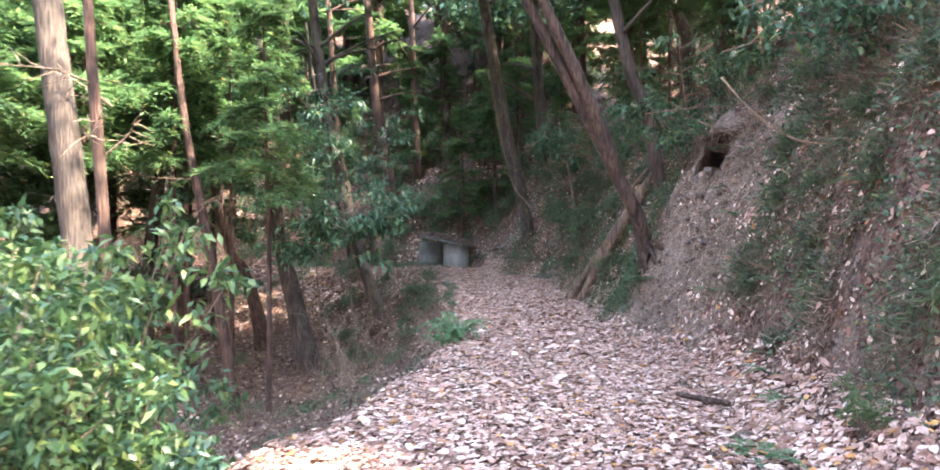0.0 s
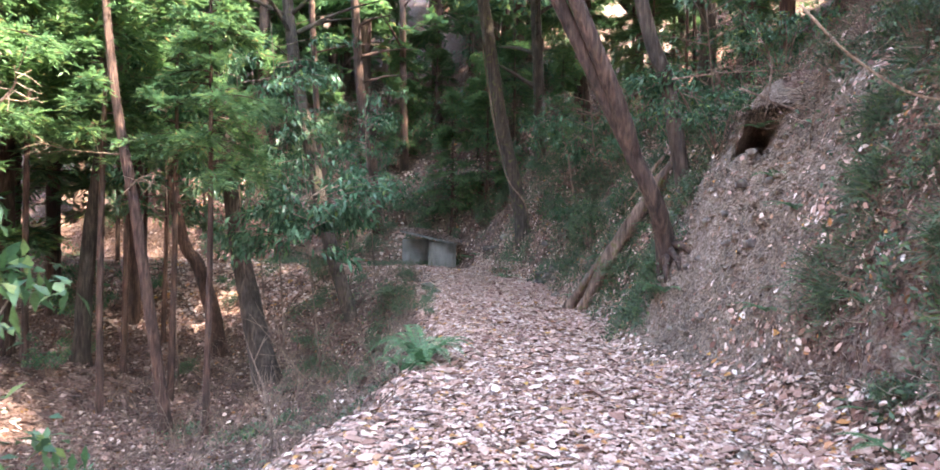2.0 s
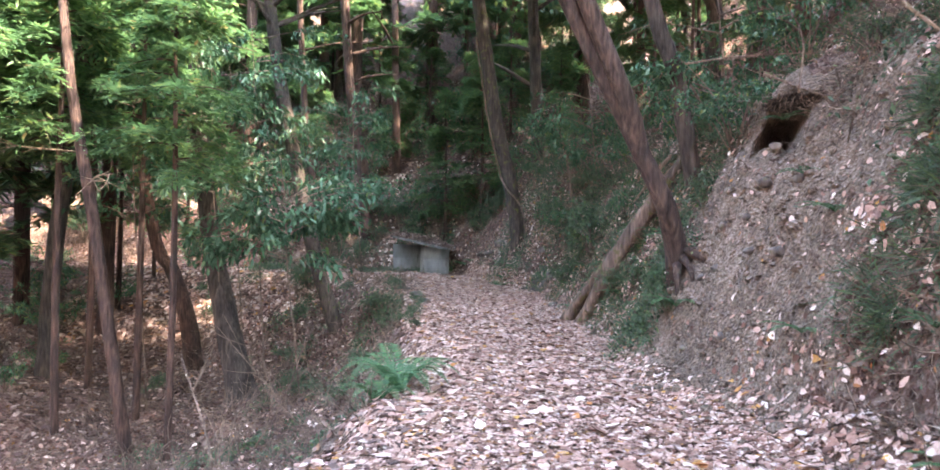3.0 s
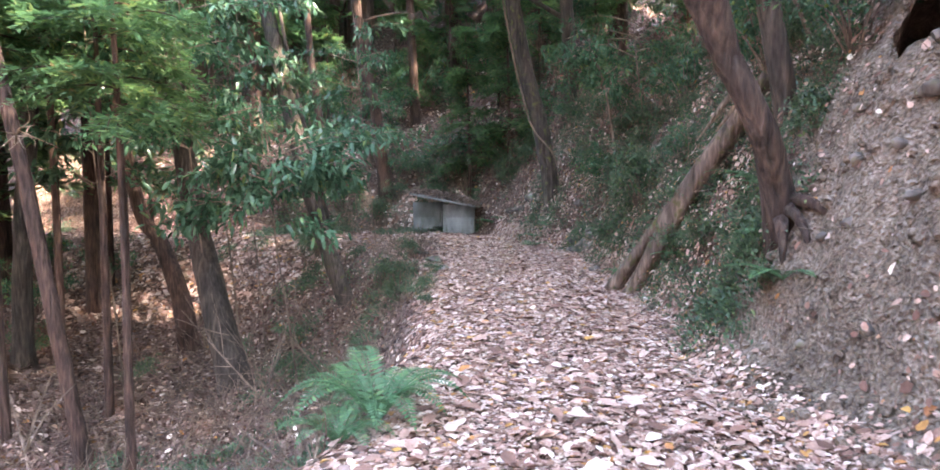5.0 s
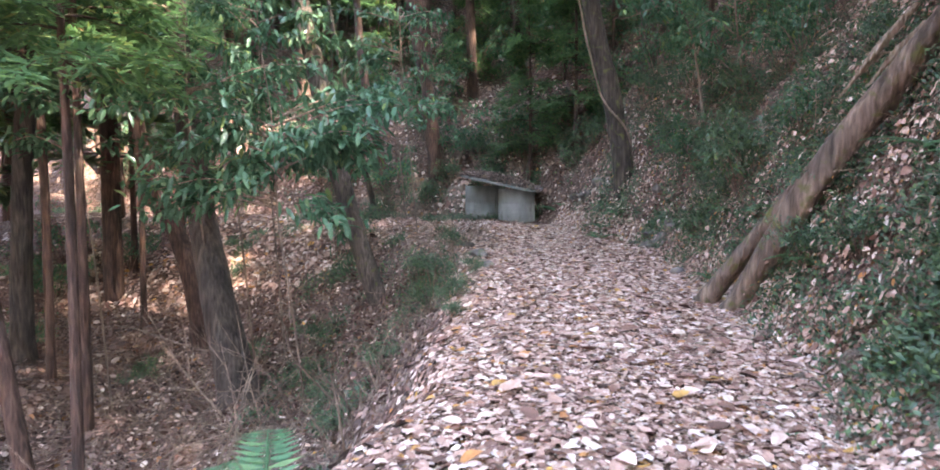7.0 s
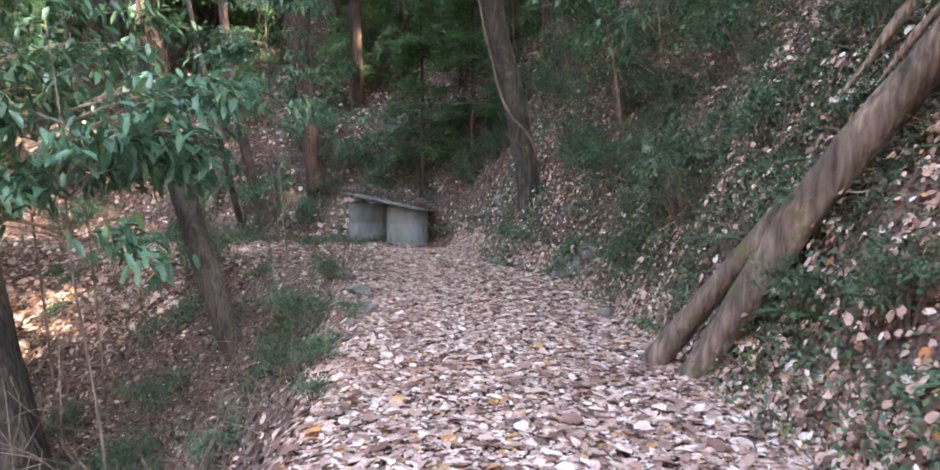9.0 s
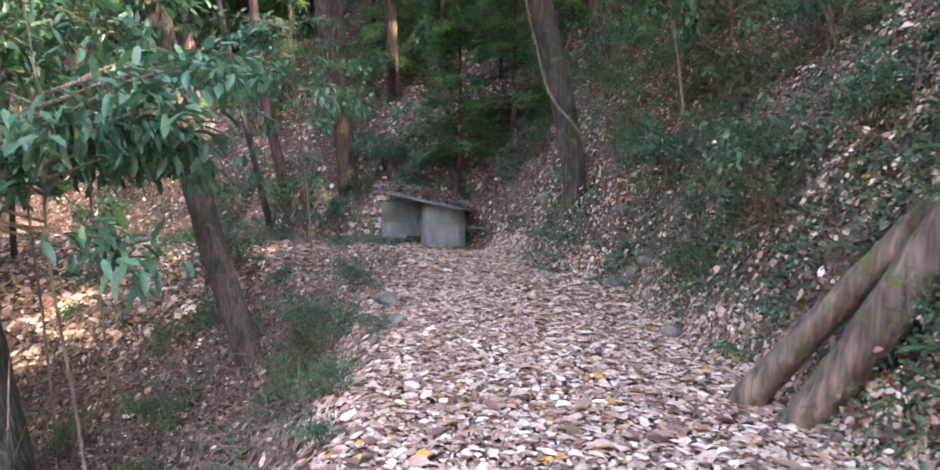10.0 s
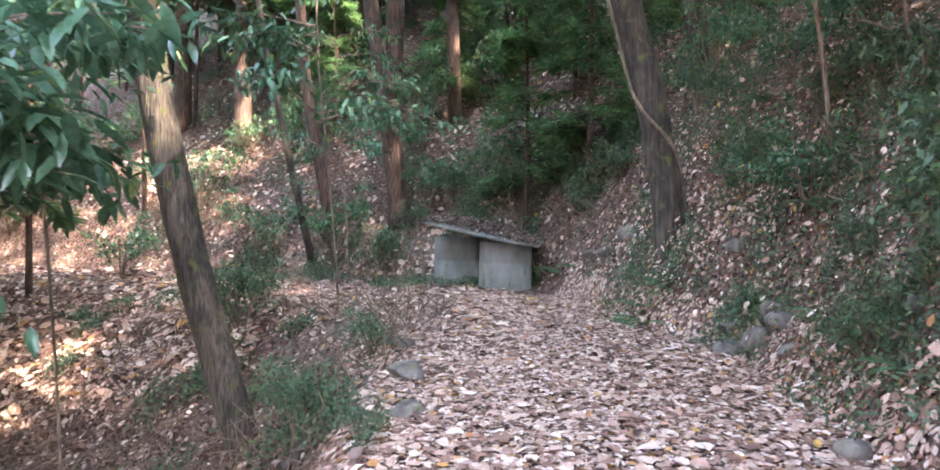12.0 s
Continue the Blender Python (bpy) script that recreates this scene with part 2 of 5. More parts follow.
def leaves(at, axis, face, length, width, fold=0.12, bend=0.15):
    """Many leaves: from a base point along an axis, with the blade's face towards face; folded along the midrib and bent down."""
    at, axis = np.asarray(at, float), unit(np.asarray(axis, float))
    side = unit(np.cross(axis, face))
    up = np.cross(side, axis)
    length, width = np.broadcast_to(length, len(at))[:, None], np.broadcast_to(width, len(at))[:, None]
    fold, bend = np.broadcast_to(fold, len(at))[:, None], np.broadcast_to(bend, len(at))[:, None]
    mid = at + axis * length * 0.48
    v = np.stack([at, mid + side * width / 2 + up * fold * width, mid, mid - side * width / 2 + up * fold * width, at + axis * length - up * bend * length], 1)
    i = np.arange(len(at))[:, None, None] * 5
    f = i + np.array([[0, 2, 1], [0, 3, 2], [1, 2, 4], [2, 3, 4]])[None]
    return v.reshape(-1, 3), f.reshape(-1, 3)


def round_leaves(at, axis, face, length, width, fold=0.12, bend=0.15):
    """As leaves(), with a six-cornered outline."""
    at, axis = np.asarray(at, float), unit(np.asarray(axis, float))
    side = unit(np.cross(axis, face))
    up = np.cross(side, axis)
    length, width = np.broadcast_to(length, len(at))[:, None], np.broadcast_to(width, len(at))[:, None]
    fold, bend = np.broadcast_to(fold, len(at))[:, None], np.broadcast_to(bend, len(at))[:, None]
    p, q, lift = at + axis * length * 0.27, at + axis * length * 0.68 - up * bend * length * 0.4, up * fold * width
    v = np.stack([at, p + side * width * 0.46 + lift, q + side * width * 0.4 + lift * 1.3, at + axis * length - up * bend * length,
                  q - side * width * 0.42 + lift, p - side * width * 0.44 + lift * 1.2, (p + q) / 2], 1)
    i = np.arange(len(at))[:, None, None] * 7
    f = i + np.array([[6, 1, 0], [6, 2, 1], [6, 3, 2], [6, 4, 3], [6, 5, 4], [6, 0, 5]])[None]
    return v.reshape(-1, 3), f.reshape(-1, 3)


def needles(at, axis, face, length, width):
    """Slim two-triangle blades."""
    at, axis = np.asarray(at, float), unit(np.asarray(axis, float))
    side = unit(np.cross(axis, face))
    length, width = np.broadcast_to(length, len(at))[:, None], np.broadcast_to(width, len(at))[:, None]
    mid = at + axis * length * 0.45
    v = np.stack([at, mid + side * width / 2, at + axis * length, mid - side * width / 2], 1)
    i = np.arange(len(at))[:, None, None] * 4
    f = i + np.array([[0, 1, 2], [0, 2, 3]])[None]
    return v.reshape(-1, 3), f.reshape(-1, 3)


def ball(n, r=rng):
    return unit(r.standard_normal((n, 3)))


# ---- the lie of the land ----
LEFT_EDGE = np.array([(-3.2, -30), (-2.4, -6), (-1.9, 0), (-1.55, 2.5), (-1.0, 4.4), (-0.5, 5.6), (0.12, 7.6), (0.42, 10), (0.5, 11.5), (0.4, 13.8), (0.2, 16),
                      (-0.05, 17.3), (-0.55, 18.6), (-1.25, 19.7), (-2.4, 21.0), (-4.0, 22.1), (-8, 23.4), (-14, 24.4), (-40, 26)])
RIGHT_EDGE = np.array([(-30, 2.0), (-5, 2.0), (2, 2.05), (5, 2.1), (7, 2.42), (8.6, 2.45), (9.4, 2.4), (10.1, 2.36), (10.7, 2.5), (11.5, 2.74), (12, 2.75), (13.9, 2.85), (15.2, 2.75), (18.3, 2.85), (20.3, 2.05), (22, 1.5), (23.2, 0.9)])


def edge_distance(x, y):
    """Distance to the left edge of the trail, positive on the valley side."""
    best = np.full(x.shape, 1e9)
    for (ax, ay), (bx, by) in zip(LEFT_EDGE[:-1], LEFT_EDGE[1:]):
        dx, dy = bx - ax, by - ay
        t = np.clip(((x - ax) * dx + (y - ay) * dy) / (dx * dx + dy * dy), 0, 1)
        best = np.minimum(best, np.hypot(x - ax - t * dx, y - ay - t * dy))
    order = LEFT_EDGE[:, 1].argsort()
    inside = x < np.interp(y, LEFT_EDGE[order, 1], LEFT_EDGE[order, 0])
    return np.where(inside, best, -best)


def soft_step(t):
    t = np.clip(t, 0, 1)
    return t * t * (3 - 2 * t)


def wobble(x, y, scale, seed):
    """Cheap smooth unevenness from a few crossing waves."""
    r = np.random.default_rng(seed)
    out = np.zeros_like(x, dtype=float)
    for k in range(7):
        a, f, p = r.uniform(0, 6.28), r.uniform(0.6, 1.7) / scale, r.uniform(0, 6.28)
        out += np.sin((x * np.cos(a) + y * np.sin(a)) * f * 6.28 + p + 1.3 * np.sin((y * np.cos(a) - x * np.sin(a)) * f * 3.1 + p * 2))
    return out / 7


def ground_z(x, y, fine=True):
    x, y = np.asarray(x, float), np.asarray(y, float)
    path = np.interp(y, [-30, 13, 18, 24, 40], [0, 0, 0.16, 0.33, 0.33])
    l = edge_distance(x, y) + 0.2 * wobble(x, y, 1.5, 21)
    depth = np.interp(y, [-10, 4, 14, 18.5, 21.5, 24.5], [2.6, 2.4, 2.0, 1.9, 1.0, 0.7])
    lp = np.maximum(l, 0)
    steep = np.interp(y, [17.4, 20.5], [0.95, 0.42])
    drop = depth * (1 - np.exp(-(steep * (np.sqrt(lp * lp + 0.12) - 0.346) * 1.12 + 0.26 * steep * lp * lp) / np.maximum(depth, 0.3)))
    rise_left = np.maximum(lp - 5.0, 0) * 0.2 + np.maximum(lp - 13, 0) * 0.45
    r = x - np.interp(y, RIGHT_EDGE[:, 0], RIGHT_EDGE[:, 1])
    rp = np.maximum(r, 0)
    even = np.where(rp < 1.7, 1.62 * rp, 2.754 + 0.85 * (rp - 1.7)) * soft_step(rp / 0.35 + 0.25)
    toe = np.interp(y, [6, 9], [0.85, 0.45])
    worn = np.where(rp < toe, 0.42 * rp + 0.2 * rp * rp, np.where(rp < 1.7, 0.42 * toe + 0.2 * toe * toe + (2.754 - 0.42 * toe - 0.2 * toe * toe) * np.clip((rp - toe) / (1.7 - toe), 0, 1) ** 0.8, 2.754 + 0.85 * (rp - 1.7)))
    share = np.interp(y, [9.9, 11.0], [1.0, 0.35])
    bank = worn * share + even * (1 - share)
    bank = np.where(r > 0, bank, 0)
    bank = np.where(y > 23, bank * np.clip(1 - (y - 23) / 1.5, 0, 1), bank)
    foot = np.interp(x, [-40, -14, -8, -4.2, -1, 0.6, 1.6, 4], [28, 27, 25.8, 24.9, 24.15, 24.0, 22.6, 21.0])
    b = np.maximum(y - foot, 0)
    back = np.where(b < 1.3, 1.25 * b, 1.625 + 0.8 * (b - 1.3))
    hill = np.maximum(bank, back)
    hill = np.where(hill > 14, 14 + (hill - 14) * 0.5, hill)
    hill = np.where(hill > 30, 30 + (hill - 30) * 0.15, hill)
    z = path - np.where(b > 0, drop * np.exp(-b * 0.8), drop) + rise_left * np.exp(-b * 0.2) + hill
    off = soft_step(np.maximum(rp, np.maximum(lp, b)) / 0.8)
    z = z + wobble(x, y, 6.0, 3) * 0.22 * off + wobble(x, y, 1.1, 4) * (0.018 + 0.09 * off)
    z = z + wobble(x, y, 0.9, 14) * 0.16 * soft_step((rp - 0.35) / 0.6) * (rp < 6)
    if fine:
        z = z + wobble(x, y, 0.42, 5) * (0.012 + 0.07 * off) + wobble(x, y, 0.21, 6) * (0.006 + 0.04 * off)
    scar = np.exp(-(((y - 9.2) / 1.8) ** 2)) * soft_step((rp - 0.3) / 0.5) * (rp < 3)
    z = z + scar * (0.09 * np.abs(wobble(x, y, 0.5, 31)) + 0.07 * wobble(x * 0.6, y * 1.6, 0.32, 32))
    return z


def bare(x, y):
    """How bare the soil is: the scar in the bank, its foot, the cut behind the trail."""
    r = x - np.interp(y, RIGHT_EDGE[:, 0], RIGHT_EDGE[:, 1])
    scar = np.exp(-(((y - 9.2) / 1.7) ** 2)) * soft_step((r + 0.1) / 0.5) * (1 - soft_step((r - 1.7) / 0.6))
    foot = np.exp(-((r - 1.0) / 0.6) ** 2) * 0.3 * (y < 10.4)
    l = edge_distance(x, y)
    lip = np.exp(-((l - 0.5) / 0.5) ** 2) * 0.3 * (0.6 + 0.8 * wobble(x, y, 0.9, 12))
    cut = np.exp(-((y - 24.7) / 0.7) ** 2) * 0.55 * (x < 0.8) * (x > -7)
    return np.clip(np.maximum(np.maximum(np.maximum(scar, foot), lip), cut), 0, 1)


def spread(fine_lo, fine_hi, step, far, growth=1.18):
    a = list(np.arange(fine_lo, fine_hi, step))
    s, v = step, a[-1]
    while v < far:
        s *= growth
        v += s
        a.append(v)
    s, v = step, a[0]
    while v > -far:
        s *= growth
        v -= s
        a.insert(0, v)
    return np.array(a)


def build_ground():
    gx, gy = spread(-5, 6.5, 0.085, 260), spread(2, 27, 0.1, 260)
    xx, yy = np.meshgrid(gx, gy)
    zz = ground_z(xx, yy)
    # the hollow under the roots in the bank
    hole = np.exp(-(((yy - 9.72) / 0.27) ** 4 + ((xx - 3.94) / 0.1) ** 4))
    xx2, yy2 = xx + 1.1 * hole, yy + 2.2 * hole
    v = np.stack([xx2, yy2, zz - 0.2 * hole], -1).reshape(-1, 3)
    w = len(gx)
    i = (np.arange(len(gy) - 1)[:, None] * w + np.arange(w - 1)).ravel()
    f = np.concatenate([np.stack([i, i + 1, i + w + 1], -1), np.stack([i, i + w + 1, i + w], -1)])
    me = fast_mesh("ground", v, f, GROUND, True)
    at = me.attributes.new("bare_soil", "FLOAT", "POINT")
    at.data.foreach_set("value", bare(xx, yy).ravel().astype(np.float32))
    return tagged(new("ground", me), "leaf-covered forest floor with a bare earth bank", "ground", "", "structure")


ground = build_ground()


def clear_of_hollow(x, y):
    return ((y - 9.75) / 0.62) ** 2 + ((x - 4.25) / 0.6) ** 2 > 1


def on_ground(x, y, lift=0.0):
    return float(ground_z(np.array([x]), np.array([y]))[0]) + lift


def ground_normal(x, y):
    e = 0.06
    dx = (ground_z(x + e, y) - ground_z(x - e, y)) / (2 * e)
    dy = (ground_z(x, y + e) - ground_z(x, y - e)) / (2 * e)
    return unit(np.stack([-dx, -dy, np.ones_like(dx)], -1))


# ---- concrete rings with a slab, beside the trail ----
def build_box():
    r = 0.43
    base = on_ground(0.05, 23.35)
    box = thing("concrete_well_pair", "two weathered concrete pipe rings under a thin slab strewn with leaves", "concrete well", at=(0, 23.5, base))
    for k, (cx, cy) in enumerate(((-0.38, 24.0), (0.47, 23.4))):
        ang = np.linspace(0, 2 * np.pi, 40, endpoint=False)
        prof = [(r, -0.25), (r + 0.004, 0.42), (r - 0.006, 0.435), (r + 0.002, 0.45), (r, 0.84 - 0.07 * k), (r - 0.07, 0.84 - 0.07 * k), (r - 0.07, -0.25)]
        v = np.array([[(p * np.cos(a), p * np.sin(a), z) for a in ang] for p, z in prof]).reshape(-1, 3)
        n = len(prof)
        i = np.arange(n - 1)[:, None] * 40
        a, b = i + np.arange(40), i + (np.arange(40) + 1) % 40
        f = np.concatenate([np.stack([a, b, b + 40], -1).reshape(-1, 3), np.stack([a, b + 40, a + 40], -1).reshape(-1, 3)])
        part("pipe_ring", (v + [cx, cy - 23.5, 0], f), CONCRETE, box, smooth=False)
    # slab, tilted down to its near corner
    c = [(x, y, 1.40 - 0.2 * (x + 0.83) + 0.08 * (y - 22.9)) for x, y in ((-0.83, 22.9), (0.62, 22.62), (1.02, 22.95), (1.1, 24.05), (-0.75, 24.5))]
    top = np.array(c) - [0, 23.5, base]
    v = np.vstack([top, top - [0, 0, 0.035]])
    f = [(0, 1, 2), (0, 2, 3), (0, 3, 4), (5, 7, 6), (5, 8, 7), (5, 9, 8)]
    for q in range(5):
        f += [(q, 5 + q, 5 + (q + 1) % 5), (q, 5 + (q + 1) % 5, (q + 1) % 5)]
    part("slab", (v, f), CONCRETE, box, "thin grey cover slab")
    return box


build_box()

# ---- trees ----
def tree(name, points, radii, bark, label, limbs=0, crown=None, seed=0, group="trees", flare=(1.4, 1.22, 1.1, 1.04)):
    """A tree on a trunk line; limbs and a crown where its top is out of the walker's sight. Crowns are placed to shade
    the ground.
    """
    p = np.array(points, float)
    base = p[0].copy()
    t = thing(name, label, "tree", group, at=base)
    r = np.random.default_rng(seed)
    line = smooth_line(p - base, 40)
    rad = np.interp(np.linspace(0, 1, 40), np.linspace(0, 1, len(radii)), radii)
    rad[:4] *= flare
    line = line + np.cumsum(r.standard_normal((40, 3)) * [0.012, 0.012, 0], 0) * rad[:, None] * 2
    part("trunk", tube(line, rad, 16, 0.09, seed), bark, t, smooth=True)
    for k in range(limbs):
        u = r.integers(29, 39)
        a = r.uniform(0, 6.28)
        ln = r.uniform(1.2, 2.6)
        d = np.array([np.cos(a), np.sin(a), r.uniform(0.1, 0.6)])
        s = line[u]
        pts = [s, s + d * ln * 0.5 + [0, 0, 0.1], s + d * ln]
        part("limb", tube(smooth_line(pts, 9), [rad[u] * 0.4, rad[u] * 0.28, 0.012], 7, 0.1, seed + k), bark, t, smooth=True)
    if crown:
        kind, (cx, cy, cz), (rx, ry, rz), count = crown
        mid = np.array([cx, cy, cz]) - base
        tufts = mid + ball(60, r) * r.uniform(0.25, 1, (60, 1)) ** 0.5 * [rx, ry, rz]
        at = tufts[r.integers(0, 60, count)] + r.standard_normal((count, 3)) * [0.55, 0.55, 0.35]
        part("crown", leaves(at, ball(count, r) + [0, 0, -0.3], ball(count, r) + [0, 0, 1.2], r.uniform(0.2, 0.36, count), r.uniform(0.12, 0.2, count)), kind, t)
    return t


tree("leaning_tree", [(3.12, 10.2, 0.7), (3.02, 10.1, 1.35), (2.83, 10, 1.81), (2.39, 10, 2.67), (1.73, 10, 3.97), (0.7, 10.1, 6.1), (-0.2, 10.2, 8.6)], [0.13, 0.112, 0.1, 0.09, 0.085, 0.08, 0.075],
     BARK_LEAN, "leaning forked tree with brown bark on the bank", 6, (BROADLEAF, (0.4, 9.6, 9.6), (1.7, 1.7, 1.0), 500), 1, flare=1.0)
second = bpy.data.objects["leaning_tree"]
part("stem", tube(smooth_line(np.array([(2.62, 10.02, 2.2), (2.42, 9.9, 2.75), (2.0, 9.85, 3.7), (1.3, 9.8, 5.3), (0.8, 9.6, 7.4)]) - [3.12, 10.2, 0.7], 24), [0.1, 0.09, 0.06], 12, 0.08, 2), BARK_LEAN, second, smooth=True)
ROOT_ENDS = ((2.98, 9.92, 0.8), (3.1, 9.8, 0.95), (3.25, 9.78, 1.1), (3.2, 10.45, 0.95), (3.04, 10.3, 0.8))
for k, (ex, ey, ez) in enumerate(ROOT_ENDS):
    top = np.array([3.04 + 0.02 * (k % 3), 10.1, 1.15 + 0.06 * (k % 4)])
    end = np.array([ex, ey, ez])
    pts = np.array([top, (top + end) / 2 + [-0.01 + 0.02 * (k % 3), -0.03, 0.03], end, end + [0.05, 0.05, -0.2]])
    part("root", tube(smooth_line(pts - [3.12, 10.2, 0.7], 12), [0.06, 0.04, 0.022, 0.01], 8, 0.2, 20 + k), BARK_LEAN, second, smooth=True)
tree("bank_tree", [(3.95, 11.8, 1.6), (3.72, 11.75, 2.7), (3.55, 11.7, 3.57), (3.19, 11.7, 4.63), (2.4, 11.6, 8.5)], [0.13, 0.11, 0.1, 0.07], BARK_GREY, "slim dark tree leaning out from the upper bank", 5, (BROADLEAF, (3.6, 12.2, 9.6), (3.4, 3.4, 1.3), 2200), 3)
tree("vine_tree", [(2.62, 20.62, 0.4), (2.62, 20.6, 1.2), (2.52, 20.6, 2.0), (2.32, 20.6, 3.0), (2.0, 20.6, 4.3), (1.45, 20.6, 7.6), (1.0, 20.6, 10.5)], [0.22, 0.2, 0.185, 0.17, 0.14],
     BARK_MOSSY, "mossy grey tree wound by a climbing vine", 6, (BROADLEAF, (1.6, 20.8, 10.4), (3.6, 3.4, 1.4), 2400), 4, flare=(1.2, 1.12, 1.06, 1.02))
host = bpy.data.objects["vine_tree"]
vl = smooth_line(np.array([(2.62, 20.6, 0.6), (2.62, 20.6, 1.2), (2.52, 20.6, 2.0), (2.32, 20.6, 3.0), (2.0, 20.6, 4.3), (1.6, 20.6, 6.5)]), 60)
across = -np.pi * np.clip((vl[:, 2] - 1.95) / 1.05, 0, 1) + 0.9 * np.clip(1.95 - vl[:, 2], 0, 1)
wide = np.interp(vl[:, 2], [0.6, 2, 4.3, 6.5], [0.225, 0.21, 0.2, 0.18])
vine = vl + np.stack([wide * np.cos(across), wide * np.sin(across) - 0.05, 0.02 * np.sin(vl[:, 2] * 9)], -1)
part("vine", tube(vine - [2.62, 20.62, 0.4], [0.026, 0.02], 7, 0.15, 5), TWIG, host, "pale woody climbing vine", True)
tree("valley_tree", [(-1.5, 18.2, -1.5), (-1.63, 18.2, -0.85), (-2.25, 18.2, 1.2), (-2.75, 18.2, 3.5), (-3.2, 18.2, 6), (-3.6, 18.2, 10)], [0.175, 0.155, 0.145, 0.12],
     BARK_FURROWED, "grey-brown tree leaning over the valley side", 6, (BROADLEAF, (-2.2, 17, 10.0), (3.2, 3.6, 1.3), 4200), 6)
tree("cedar_pole", [(-3.9, 13.2, -2.3), (-4.5, 13.2, 1.6), (-4.9, 13.2, 3.9), (-5.3, 13.2, 8)], [0.09, 0.075, 0.05], BARK_RED, "thin straight cedar with orange-brown bark", 3, None, 7)
tree("slope_tree", [(-4.75, 18.4, -1.9), (-4.95, 18.4, -0.6), (-5.3, 18.4, 0.5), (-5.75, 18.4, 1.5), (-6.4, 18.4, 6), (-6.8, 18.4, 10)], [0.2, 0.16, 0.13, 0.1], BARK_RED, "brown tree in a patch of sun on the slope", 4, None, 9)
tree("slope_tree", [(-2.95, 15.9, -2.0), (-3.5, 16.2, 0), (-4.0, 16.6, 2), (-4.6, 17, 7), (-4.9, 17.2, 10)], [0.27, 0.2, 0.15, 0.1], BARK_GREY, "brown tree leaning out of the gully", 4, None, 10)
tree("slope_tree", [(-5.3, 10.5, -2.4), (-5.5, 10.5, 1.5), (-5.9, 10.5, 5), (-6.3, 10.5, 10)], [0.26, 0.22, 0.2, 0.14], BARK_GREY, "stout grey tree with pale bark on the slope", 7, None, 11)
tree("cedar_pole", [(-4.1, 9, -2.3), (-4.39, 9, 1.9), (-4.52, 9, 3.85), (-4.7, 9, 7)], [0.085, 0.07, 0.05], BARK_RED, "thin straight cedar with orange-brown bark", 3, None, 12)
tree("hill_tree", [(-3.1, 25.6, 0.9), (-3.35, 25.6, 1.9), (-3.78, 25.6, 4.1), (-3.95, 25.6, 6), (-4.1, 25.0, 10)], [0.13, 0.115, 0.09], BARK_RED, "slim sunlit tree on the back slope", 4, (BROADLEAF, (-4.2, 22.4, 10.8), (2.5, 2.5, 1.2), 1000), 13)
tree("hill_tree", [(-1.65, 25.2, 1.3), (-1.85, 25.1, 3.0), (-1.95, 25.1, 3.9), (-2.3, 25.1, 5.7), (-2.6, 24.6, 10)], [0.2, 0.17, 0.13], BARK_RED, "red-brown tree on the back slope", 4, (BROADLEAF, (-1.8, 22.2, 11.0), (2.6, 2.6, 1.2), 950), 14)
tree("hill_tree", [(-3.3, 24.9, 0.4), (-3.6, 24.7, 1.9), (-4.34, 24.5, 5.6), (-4.8, 24.5, 9)], [0.075, 0.06, 0.04], BARK_GREY, "thin dark tree on the back slope", 3, None, 15)
tree("hill_tree", [(3.7, 23.8, 2.3), (3.6, 23.8, 3.6), (3.49, 23.8, 5.1), (3.2, 23.8, 10)], [0.24, 0.21, 0.16], BARK_GREY, "grey-brown tree on the slope above the trail", 4, (BROADLEAF, (3.2, 24.5, 10.5), (3.2, 3.2, 1.3), 2000), 16)
tree("hill_tree", [(-0.9, 27.5, 3.2), (-1.0, 27.5, 5), (-1.2, 27.5, 12)], [0.18, 0.15, 0.1], BARK_RED, "red-brown cedar on the back slope", 4, None, 17)
# trees added out of view; their crowns keep the sun off trail and slopes
for k, (x, y, top, size) in enumerate(((-2.9, 1.6, (-1.0, 4.0, 9.2), 4.0), (6.6, 3.5, (5.6, 3.2, 10.6), 2.4), (-3.2, -4.5, (-0.6, -2.0, 9.6), 4.0), (5.6, -4, (5.4, -3.6, 10.5), 2.3), (6.8, 16.2, (4.2, 15.6, 11.0), 4.2), (7.2, 8.4, (5.6, 8.2, 11.5), 3.2), (7.6, 20.4, (3.0, 18.6, 11.8), 3.8), (8.5, 28.0, (3.6, 27.0, 14.0), 3.4),
                                       (8.2, 23.5, (6.4, 22.8, 13.2), 3.6), (-7.5, 17.5, (-5.5, 16.5, 10.5), 3.0), (6.4, 17.6, (0.4, 16.8, 10.8), 2.3), (7.8, 12.2, (5.2, 11.6, 10.4), 2.9), (5.4, 0.0, (4.0, 0.6, 10.0), 2.2))):
    z0 = on_ground(x, y)
    tree("added_shade_tree", [(x, y, z0 - 0.3), (x * 0.98, y, z0 + 2.5), ((x + top[0]) / 2, (y + top[1]) / 2, (z0 + top[2]) / 2 + 1.2), top], [0.2, 0.16, 0.13, 0.08], BARK_GREY,
         "unseen broadleaf tree added to shade the ground with its crown", 6, (BROADLEAF, top, (size, size, 1.4), int((205 if k < 10 else 300) * size * size)), 200 + k)


